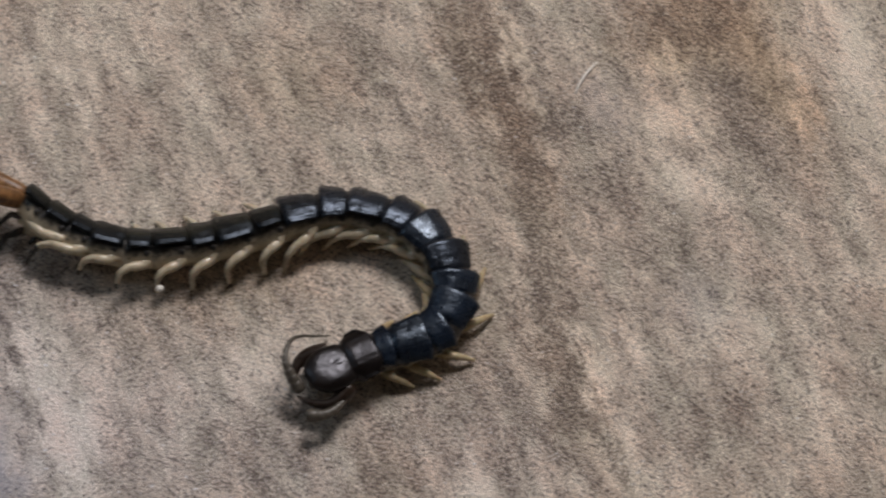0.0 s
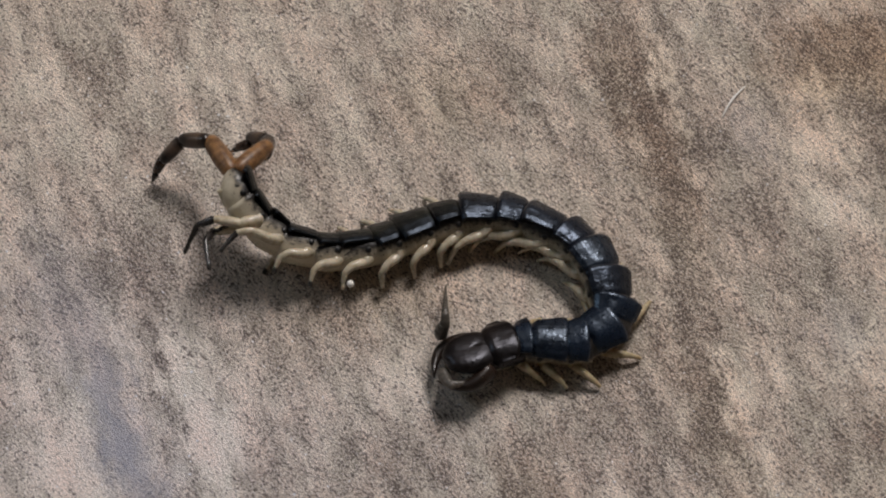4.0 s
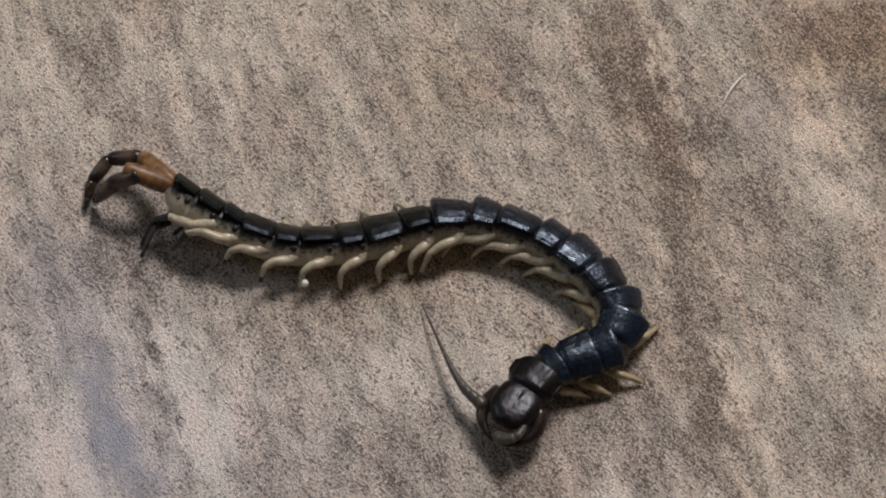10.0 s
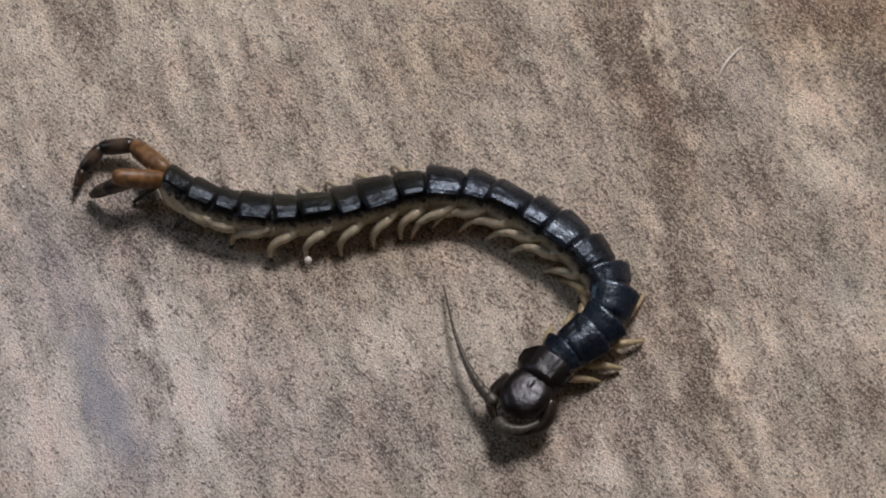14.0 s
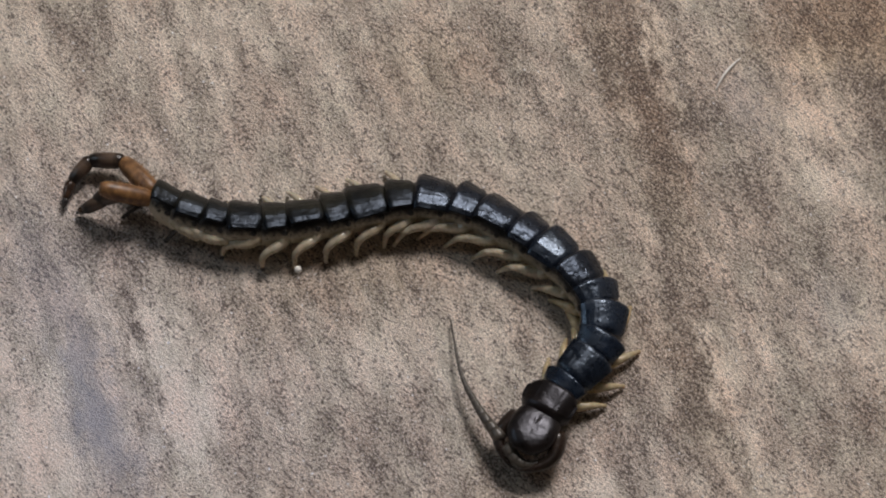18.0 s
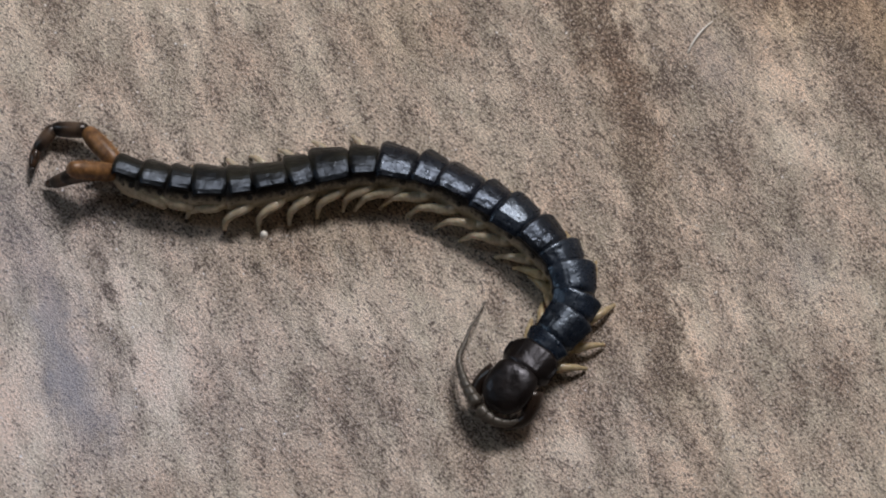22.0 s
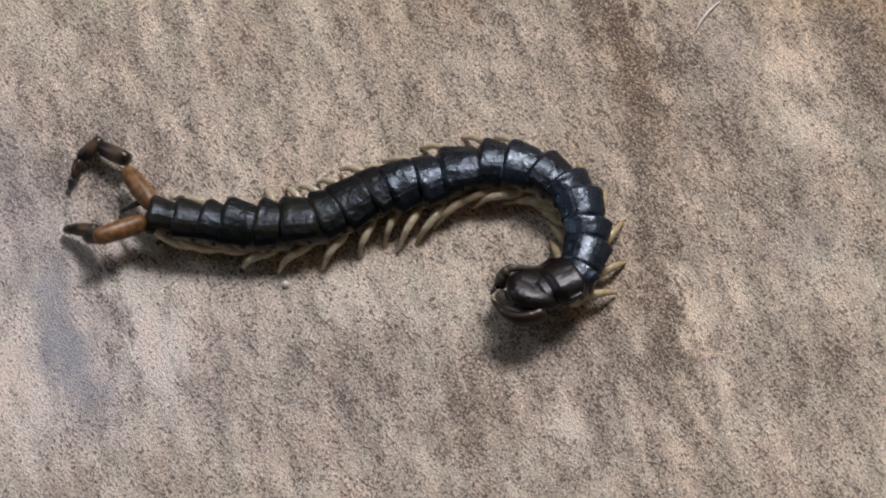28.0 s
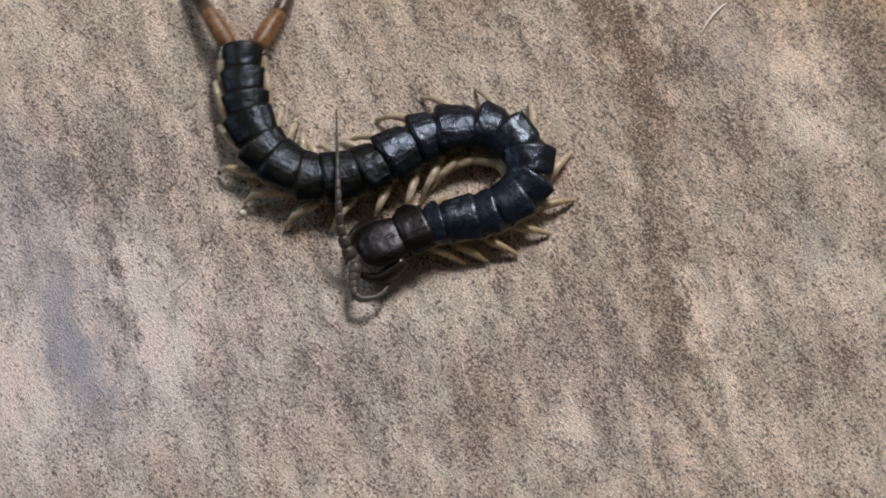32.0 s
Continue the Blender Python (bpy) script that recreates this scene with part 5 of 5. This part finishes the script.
    body_at(29, [(-27.3, -13, 5, 38), (-22.6, -11.4, 4.3, 35.3), (-18, -9.6, 4, 31.8), (-13.7, -7.2, 4, 27.9), (-9.9, -4.1, 4, 24.4), (-6.5, -0.5, 4, 20.9), (-3.1, 3.1, 4, 17.8), (0.9, 6, 4, 15.7), (5.5, 7.6, 4, 15.2), (10.4, 8.3, 4, 15.8), (15.2, 7.5, 4, 16), (19.6, 5.5, 4, 15.8), (23.5, 2.4, 4, 14.7), (26.4, -1.5, 4, 12.6), (27.5, -6.1, 4, 10.2), (26, -10.6, 4, 6.2), (23.3, -14.7, 4, 2.5), (20.7, -18.9, 4.2, 0.4), (18.5, -23.2, 5.1, 0), (16.4, -27.6, 6, 0)])
    limbs_at(29, [(-27.8, -12, 5), (-32.2, -9.5, 4.1), (-36.6, -8.1, 3.2), (-40.8, -9.9, 2.4), (-41.5, -14.4, 1.6), (-40, -19.2, 1.2)],
             [(-28.2, -13, 5), (-29.3, -14.1, 6.3), (-30.8, -15.3, 6.8), (-32.5, -17.4, 5), (-33.8, -17.8, 3.1), (-35.1, -18.1, 1.2)],
             [(16.4, -24.9, 4.2), (15, -25.1, 5.8), (13.5, -24.9, 7.1), (12.2, -22.8, 6.4), (13.5, -21.6, 4.4), (15.1, -20.7, 2.6), (16.7, -20, 1)],
             [(17.7, -24.8, 4.2), (19, -25.2, 5.5), (20.4, -25.5, 6.6), (22.4, -25.5, 6.7), (23.1, -24.6, 4.6), (23.6, -23.8, 2.8), (24.1, -23.1, 1)])
    body_at(29.2, [(-35.5, -8.3, 5, 51.5), (-30.4, -8, 4.2, 49), (-25.4, -6.8, 4, 46), (-20.9, -4.4, 4, 42), (-16.7, -1.2, 4, 37.2), (-12.6, 2, 4, 32.3), (-8.3, 4.9, 4, 28), (-3.9, 7.7, 4, 25.4), (0.8, 9.7, 4, 24.1), (5.9, 10.4, 4, 23.1), (10.9, 9.5, 4, 21.7), (15.5, 7.3, 4, 20.2), (19.4, 3.8, 4, 17.4), (22.2, -0.5, 4, 14.3), (23.6, -5.4, 4, 10.8), (23.3, -10.5, 4, 6.8), (22.2, -15.5, 4, 2.7), (21.2, -20.6, 4.3, 0.2), (20.5, -25.7, 5.2, -0), (19.9, -30.8, 6, 0)])
    limbs_at(29.2, [(-36, -6.8, 5), (-40.1, -5.1, 4.1), (-44.4, -4.8, 3.2), (-47.9, -7, 2.5), (-48.9, -11.2, 1.8), (-47.5, -15.4, 1.2)],
             [(-35.9, -7.8, 5), (-37.9, -7.9, 6.4), (-40.1, -8.3, 6.9), (-42.3, -10.3, 5.1), (-43.5, -11.5, 3.2), (-44.3, -12.4, 1.2)],
             [(19, -29, 4.2), (17.3, -28.9, 5.7), (15.6, -28.6, 6.9), (13.8, -27.1, 7.6), (13.5, -26.3, 5.3), (13.7, -26.4, 3), (13.8, -26.7, 1)],
             [(20.7, -29, 4.2), (22.3, -29.2, 5.4), (23.9, -29.4, 6.4), (25.6, -28.6, 6.3), (25.6, -27.3, 4.4), (25.5, -26.1, 2.6), (25.4, -25, 1)])
    body_at(29.5, [(-43, -0.5, 6, 80.5), (-37.7, -1.1, 4.5, 77.9), (-32.1, -1.2, 4, 75.8), (-26.6, -0.6, 4, 72.4), (-21.3, 1, 4, 67.2), (-16.2, 3.3, 4, 61.2), (-11, 5.3, 4, 54.9), (-5.8, 7.4, 4, 49.9), (-0.5, 9.1, 4, 45.8), (5, 10, 4, 41.2), (10.4, 9.2, 4, 35.9), (15.3, 6.6, 4, 30), (19.1, 2.7, 4, 23.4), (21.8, -2.1, 4, 17.2), (23.1, -7.5, 4, 11.6), (23.5, -13.1, 4, 6.4), (23.3, -18.6, 4, 2.2), (23, -24.2, 4, 0.2), (22.7, -29.8, 4.4, 0), (22.5, -35.3, 5, 0)])
    limbs_at(29.5, [(-42.6, 0.5, 6), (-46, 3.7, 4.7), (-50.1, 3.8, 3.4), (-53.2, 1.3, 2.4), (-54.3, -2.8, 1.6), (-54.4, -7.2, 1.2)],
             [(-42.9, -1, 6), (-45, -1.4, 6.9), (-48.1, 1, 6.4), (-51.2, 0.8, 4.7), (-52.8, -0.9, 3), (-53.9, -2.7, 1.2)],
             [(21.2, -34.5, 4.2), (19.4, -34.7, 5.6), (17.5, -34.4, 6.8), (16.8, -31.7, 6.2), (17.1, -29.7, 4.4), (17.6, -28, 2.6), (18, -26.5, 1)],
             [(23.7, -34.5, 4.2), (26, -34.3, 4.8), (28.3, -33.9, 5.5), (29.5, -31.8, 5.5), (29, -29.7, 4.2), (28.5, -28.4, 2.5), (27.9, -27.2, 1)])
    body_at(29.7, [(-44.1, 2.5, 6, 82), (-38.7, 1.9, 4.4, 81.1), (-33, 1.8, 4, 78.4), (-27.3, 2.2, 4, 75.2), (-21.7, 3.2, 4, 71), (-16.3, 4.8, 4, 65.6), (-10.8, 6.6, 4, 59), (-5.5, 8.5, 4, 53.4), (-0, 10.2, 4, 48.3), (5.5, 11, 4, 43), (11, 10, 4, 36.9), (15.6, 6.9, 4, 29.3), (19.2, 2.5, 4, 23.3), (21.8, -2.5, 4, 18), (23.2, -8, 4, 12.6), (24.1, -13.6, 4, 7.5), (25.4, -19.1, 4, 3.5), (27.7, -24.3, 4, 0.6), (30.2, -29.4, 4.4, -0.1), (32.6, -34.6, 5, 0)])
    limbs_at(29.7, [(-43.6, 2.5, 6), (-46.5, 7.1, 4.7), (-50.7, 9.2, 3.4), (-54.8, 7.6, 2.4), (-55.9, 2.9, 1.6), (-55.7, -2.2, 1.2)],
             [(-44.4, 1.5, 6), (-46.3, 2.5, 7.3), (-49.7, 2.2, 6.7), (-52.9, 1.3, 4.8), (-54.7, 0.3, 3.1), (-55.8, -0.7, 1.2)],
             [(32.2, -34.7, 4.2), (31, -36.1, 5.3), (29.3, -37, 5.9), (27.1, -35, 5.3), (26.4, -32.7, 3.8), (26.5, -30.6, 2.4), (26.6, -28.6, 1)],
             [(33.9, -32.8, 4.2), (35.3, -32.1, 5.5), (36.6, -31.2, 6.7), (36.2, -28.8, 6.3), (35.2, -27.5, 4.4), (34.4, -27, 2.6), (33.5, -26.5, 1)])
    body_at(30, [(-41.6, 6.1, 7, 64), (-37.1, 3.2, 5.5, 64.1), (-32, 1.3, 4.4, 64.1), (-26.6, 0.7, 4, 62.3), (-21.1, 1.5, 4, 58.1), (-15.9, 3.4, 4, 53.9), (-10.8, 5.7, 4, 49.8), (-5.6, 7.6, 4, 44.5), (-0.2, 8.4, 4, 37.5), (5.1, 7, 4, 30.2), (9.3, 3.6, 4, 24.2), (12.5, -0.9, 4, 18.8), (15, -5.9, 4, 15.2), (17.4, -10.9, 4, 11.9), (19.8, -15.9, 4, 8.5), (21.9, -21.1, 4, 4.9), (24.7, -25.7, 4, 1.9), (29.2, -28.4, 4, 0.2), (34.7, -29.2, 4.4, 0), (40.2, -29.6, 5, 0)])
    limbs_at(30, [(-41.7, 8.1, 7), (-43.5, 12.7, 5.2), (-46.9, 14.8, 3.8), (-50.9, 14.2, 2.9), (-54.6, 13, 2.2), (-56, 9.4, 1.2)],
             [(-42.5, 6, 7), (-45.4, 8.7, 7), (-48.6, 11.5, 5.8), (-52.1, 12.2, 4.4), (-54.7, 11, 3.1), (-55.8, 9.9, 1.2)],
             [(39.4, -31.1, 4.2), (40.2, -32.7, 5.4), (41.2, -32.2, 6), (41.4, -29.1, 5.2), (41.3, -26.6, 3.9), (41, -24.5, 2.4), (40.7, -22.5, 1)],
             [(39.4, -27.4, 4.2), (37, -27.3, 4.5), (35.9, -24.6, 4.3), (36.1, -21.9, 3.8), (37.7, -19.9, 3.1), (39.7, -20.6, 2), (41.1, -22.5, 1)])
    body_at(30.2, [(-40.6, 6.2, 5, 33.5), (-36.3, 3.1, 4.2, 35.6), (-31.4, 0.9, 4, 36.3), (-26.2, 0.3, 4, 35.6), (-20.9, 1.1, 4, 33.9), (-15.7, 2.6, 4, 31.1), (-10.5, 4.1, 4, 28.2), (-5.3, 5.1, 4, 24.4), (-0, 4.8, 4, 19.9), (4.5, 2.3, 4, 15.2), (8.1, -1.7, 4, 11.5), (10.9, -6.3, 4, 8.3), (13.3, -11.2, 4, 6.3), (15.6, -16, 4, 4.8), (18.3, -20.7, 4, 3.2), (21.5, -25, 4, 1.4), (25.5, -28.3, 4, 0.1), (30.6, -29, 4, 0), (35.9, -28.1, 4.4, 0), (41.1, -26.8, 5, 0)])
    limbs_at(30.2, [(-41, 7.7, 5), (-40.8, 12.1, 5.1), (-41.6, 16.6, 4.4), (-44.2, 19.4, 3.5), (-47.4, 19.8, 2.4), (-50.2, 19.2, 1.2)],
             [(-42.2, 6.2, 5), (-44.6, 7.9, 6.1), (-47.4, 10.5, 5.6), (-50.4, 12.5, 4.1), (-52.9, 12.7, 2.8), (-55, 12, 1.2)],
             [(40.7, -28.8, 4.2), (41.2, -29.2, 6), (41.7, -29.3, 7.4), (41.5, -26.5, 6.9), (40.9, -24.8, 4.8), (40.4, -23.9, 2.8), (39.9, -23, 1)],
             [(39.8, -24.5, 4.2), (36.4, -23.7, 3.8), (34.1, -21.4, 3.5), (35.8, -18.5, 3.2), (39.1, -17.8, 2.7), (41.4, -20, 1.8), (41.8, -23.4, 1)])
    body_at(30.5, [(-40.3, 5.3, 4, 24.5), (-35.8, 2.3, 4, 24.5), (-30.9, 0.1, 4, 24.5), (-25.6, -0.6, 4, 24.2), (-20.4, 0.3, 4, 23.3), (-15.3, 2, 4, 21.7), (-10.1, 3.6, 4, 18.8), (-4.8, 4.5, 4, 14.3), (0.4, 3.6, 4, 10.2), (5, 0.9, 4, 7.2), (8.5, -3.1, 4, 4.8), (11, -7.9, 4, 3.1), (13.1, -12.8, 4, 2), (15.5, -17.7, 4, 0.7), (18.5, -22.2, 4, 0), (22.1, -26.2, 4, 0), (26.6, -29, 4, 0), (31.7, -29.7, 4, 0), (36.7, -28.2, 4.4, 0), (41.5, -25.8, 5, 0)])
    limbs_at(30.5, [(-40.4, 6.8, 4), (-40.7, 11.8, 3.4), (-41.6, 16.5, 2.9), (-43.5, 20.6, 2.5), (-47.2, 21.9, 1.8), (-51.2, 20.3, 1.2)],
             [(-42.3, 5.8, 4), (-44.1, 6.6, 5.8), (-47.3, 8.5, 5.6), (-50.5, 10, 4.2), (-52.8, 10.6, 2.7), (-54.9, 11, 1.2)],
             [(40.7, -28.7, 4.2), (41.4, -29.1, 6.1), (42.1, -29, 7.6), (42.3, -26.3, 7), (41.6, -24.9, 4.9), (40.8, -23.9, 2.8), (39.9, -23, 1)],
             [(39.4, -25.5, 4.2), (35.8, -26.1, 3.9), (35.5, -22.2, 3.6), (36.9, -18.6, 3.2), (39.8, -16.9, 2.7), (42.2, -19.7, 1.9), (42.5, -23.4, 1)])
    body_at(30.8, [(-37.9, 1.8, 4, 15), (-33.5, -1.2, 4, 14.2), (-28.6, -3.1, 4, 12.9), (-23.3, -3.6, 4, 11.3), (-18.2, -2.5, 4, 9.6), (-13.5, 0, 4, 8), (-9, 2.8, 4, 6.3), (-4.1, 4.8, 4, 4.6), (1.1, 4.8, 4, 2.9), (6.1, 3.2, 4, 1.3), (10.3, 0.1, 4, 0.1), (13, -4.4, 4, 0), (14.8, -9.4, 4, 0), (16.6, -14.5, 4, 0), (18.9, -19.2, 4, 0), (22, -23.6, 4, 0), (25.8, -27.3, 4, 0), (30.5, -29.5, 4, 0), (35.7, -30.8, 4.4, 0), (40.8, -32.2, 5, 0)])
    limbs_at(30.8, [(-38.5, 3.3, 4), (-39.3, 8.2, 3.4), (-40.5, 12.7, 2.9), (-42.5, 16.7, 2.4), (-46.3, 17.6, 1.8), (-49.8, 15.1, 1.2)],
             [(-39.6, 0.8, 4), (-41.5, 1.1, 5.6), (-44.9, 2.6, 5.3), (-47.9, 4.1, 3.7), (-50.3, 5.1, 2.4), (-52.7, 5.9, 1.2)],
             [(40.4, -33, 4.2), (39.5, -34.2, 5.6), (38.6, -35.3, 6.7), (36.3, -35.7, 6.7), (35.1, -34.5, 4.7), (34.6, -33.3, 2.8), (34.1, -32.1, 1)],
             [(39.5, -28.8, 4.2), (36.3, -27.5, 3.9), (36.1, -24.2, 3.6), (38.2, -21.5, 3.2), (41.3, -20.4, 2.7), (44, -22, 1.9), (43.9, -25.3, 1)])
    body_at(31, [(-36.9, 0.8, 4, 10), (-32.7, -2.3, 4, 8.4), (-28, -4.2, 4, 6.8), (-22.8, -4.6, 4, 5.2), (-17.8, -3.5, 4, 3.6), (-13.3, -0.9, 4, 1.9), (-9, 2, 4, 0.5), (-4.4, 4.4, 4, 0), (0.6, 5.5, 4, 0), (5.6, 4.7, 4, 0), (10.1, 2.4, 4, 0), (13.2, -1.6, 4, 0), (14.5, -6.5, 4, 0), (14.8, -11.7, 4, 0), (14.9, -16.9, 4, 0), (15.5, -22.1, 4, 0), (17.4, -26.9, 4, 0), (20.5, -31, 4, 0), (24.3, -34.6, 4.4, 0), (28.2, -37.9, 5, 0)])
    limbs_at(31, [(-38.4, 2.7, 4), (-38.7, 7.6, 3.4), (-39.9, 12.1, 2.9), (-42.1, 15.8, 2.4), (-45.9, 16.4, 1.8), (-48.7, 13.1, 1.2)],
             [(-39.5, 0.2, 4), (-41.6, 0, 5.6), (-45.1, 1, 5.3), (-48.3, 2.6, 3.9), (-50.5, 3.9, 2.5), (-52.6, 5.2, 1.2)],
             [(28.2, -38.5, 4.2), (27.2, -40.1, 5.4), (26, -41.6, 6.3), (23.3, -41.2, 6.1), (21.8, -39.5, 4.4), (21.2, -37.8, 2.6), (20.6, -36.3, 1)],
             [(29.1, -36.6, 4.2), (32, -36.6, 4), (34.1, -34.2, 3.5), (34.2, -31.3, 3.1), (32.4, -28.8, 2.5), (29.6, -28.3, 1.8), (26.8, -29.1, 1)])
    body_at(31.3, [(-36.6, 2.8, 4, 5), (-32.8, -0.7, 4, 4.2), (-28.3, -3.4, 4, 3), (-23.3, -4.8, 4, 1.6), (-18.2, -4.5, 4, 0.2), (-13.3, -2.7, 4, 0), (-9, 0.2, 4, 0), (-4.6, 3, 4, 0), (0.2, 4.9, 4, 0), (5.3, 5.5, 4, 0), (10.2, 4.3, 4, 0), (14.2, 1.2, 4, 0), (16.3, -3.3, 4, 0), (16.3, -8.3, 4, 0), (14, -12.8, 4, 0), (11.2, -17.1, 4, 0), (9.3, -22, 4, 0), (8.5, -27.1, 4.1, 0), (8.7, -32.3, 4.5, 0), (9.1, -37.5, 5, 0)])
    limbs_at(31.3, [(-37, 5.3, 4), (-37.1, 9.9, 3.5), (-38.1, 14.1, 2.9), (-40.1, 17.6, 2.4), (-43.2, 19.2, 1.8), (-46.3, 16.7, 1.2)],
             [(-38.4, 2.8, 4), (-40.9, 2.9, 5.3), (-44.2, 4.3, 5.1), (-47.1, 6.3, 3.7), (-49.2, 7.7, 2.4), (-51.1, 9, 1.2)],
             [(8.2, -37.6, 4.2), (5.4, -36.3, 4.2), (2.8, -34.7, 3.9), (0.9, -32.3, 3.4), (-0.9, -30, 2.6), (-2.6, -27.8, 1.8), (-4.2, -25.6, 1)],
             [(10.4, -37.5, 4.2), (12.9, -38, 3.8), (15.6, -38, 3.6), (17.9, -36.7, 3.1), (18.8, -34.3, 2.5), (18, -32, 1.7), (17, -29.8, 1)])
    body_at(31.5, [(-35.2, 4.8, 4, 0), (-31.6, 1, 4, 0), (-27.6, -2.4, 4, 0), (-22.9, -4.6, 4, 0), (-17.8, -4.9, 4, 0), (-12.9, -3.6, 4, 0), (-8.6, -0.6, 4, 0), (-4.4, 2.5, 4, 0), (0.2, 4.8, 4, 0), (5.3, 5.5, 4, 0), (10.4, 4.5, 4, 0), (14.4, 1.5, 4, 0), (16.7, -3, 4, 0), (16.4, -7.9, 4, 0), (13.5, -12, 4, 0), (9.4, -15.1, 4, 0), (5.2, -18.3, 4, 0), (1.6, -22, 4, 0), (-0.6, -26.7, 4, 0), (-2.2, -31.7, 4, 0)])
    limbs_at(31.5, [(-35.3, 7.3, 4), (-35.3, 11.9, 3.5), (-36, 16.2, 2.9), (-37.3, 20, 2.4), (-39.8, 22.3, 1.8), (-42.9, 19.8, 1.2)],
             [(-37.2, 4.8, 4), (-39.6, 5.2, 5.5), (-43, 7.2, 5), (-45.7, 9.5, 3.7), (-47.7, 11.2, 2.4), (-49.6, 12.8, 1.2)],
             [(-4, -31.3, 4.2), (-6.9, -29, 4.1), (-8.9, -25.8, 3.4), (-10.9, -22.7, 2.9), (-13.4, -20.2, 2.3), (-16.2, -18.1, 1.7), (-19, -15.9, 1)],
             [(-2.2, -32.2, 4.2), (-1.2, -34.1, 4.7), (0.2, -35.8, 4.9), (2.9, -36.2, 4.5), (4.9, -34.9, 3.4), (5.6, -33, 2.2), (6.3, -31, 1)])
    body_at(31.7, [(-32.9, 10.9, 4, 0), (-31.1, 6, 4, 0), (-28.1, 1.7, 4, 0), (-24.1, -1.7, 4, 0), (-19.3, -3.8, 4, 0), (-14.1, -4.4, 4, 0), (-9, -3.2, 4, 0), (-4.4, -0.7, 4, 0), (0, 2.2, 4, 0), (4.7, 4.7, 4, 0), (9.8, 5.4, 4, 0), (14.7, 4, 4, 0), (18.2, 0.5, 4, 0), (18.6, -4.4, 4, 0), (16.1, -8.7, 4, 0), (11.6, -11.1, 4, 0), (6.5, -12.3, 4, 0), (1.5, -14.1, 4, 0), (-2.8, -17.1, 4, 0), (-7, -20.4, 4, 0)])
    limbs_at(31.7, [(-31.8, 12.5, 4), (-30.6, 16.7, 3.9), (-30.1, 21.1, 3.4), (-30.5, 25.1, 2.8), (-32.1, 27.8, 2.1), (-35.3, 26.7, 1.2)],
             [(-34.5, 10.9, 4), (-37.1, 12.5, 5.2), (-40.1, 15.4, 4.8), (-42.7, 18.2, 3.8), (-44.1, 20.2, 2.5), (-45.2, 21.9, 1.2)],
             [(-7.8, -21, 4.2), (-8.8, -20.8, 6), (-9.6, -18.4, 6.8), (-9.6, -15.3, 5.9), (-9.7, -12.9, 4.3), (-9.8, -11.1, 2.6), (-9.9, -9.3, 1)],
             [(-6.5, -21.9, 4.2), (-5.8, -24.2, 3.9), (-5.1, -26.5, 3.8), (-3.6, -28.3, 3.6), (-1.4, -27.1, 2.9), (-1.1, -25, 1.9), (-0.9, -22.6, 1)])
    body_at(32, [(-26.1, 18.2, 4, 0), (-25.7, 12.8, 4, 0), (-24.8, 7.5, 4, 0), (-23, 2.5, 4, 0), (-19.5, -1.5, 4, 0), (-14.9, -3.9, 4, 0), (-9.7, -3.8, 4, 0), (-4.8, -1.8, 4, 0), (-0.4, 1.2, 4, 0), (4, 4.3, 4, 0), (9.1, 5.8, 4, 0), (14.3, 5.3, 4, 0), (18.5, 2.5, 4, 0), (20, -2.1, 4, 0), (17.8, -6.6, 4, 0), (13.5, -9.4, 4, 0), (8.3, -10.7, 4, 0), (3.2, -12, 4, 0), (-1.6, -14.4, 4, 0), (-6.3, -17, 4, 0)])
    limbs_at(32, [(-23.9, 19.2, 4), (-21.7, 23.3, 3.5), (-20.6, 27.7, 2.8), (-19.2, 31.5, 2.2), (-19.4, 35, 1.6), (-21.1, 38.1, 1.2)],
             [(-27.9, 18.6, 4), (-29.8, 21.5, 5.2), (-32.1, 25.5, 4.1), (-34, 28.6, 3.1), (-35.6, 31.2, 2.1), (-37.1, 33.5, 1.2)],
             [(-7.6, -17.2, 4.2), (-9.1, -13.9, 6.5), (-9.5, -10.5, 8.5), (-9.8, -6.5, 9), (-10.1, -2, 8.5), (-10.5, 2.9, 7), (-10.8, 8, 5)],
             [(-6.7, -18.6, 4.2), (-6.9, -21.4, 3.8), (-6.2, -23.8, 3.6), (-3.3, -23.2, 3), (-1.7, -20.9, 2.3), (-1.6, -18, 1.6), (-1.7, -15, 1)])
    for ob, rows in rows_of.values():
        walk(ob, rows)


motions()
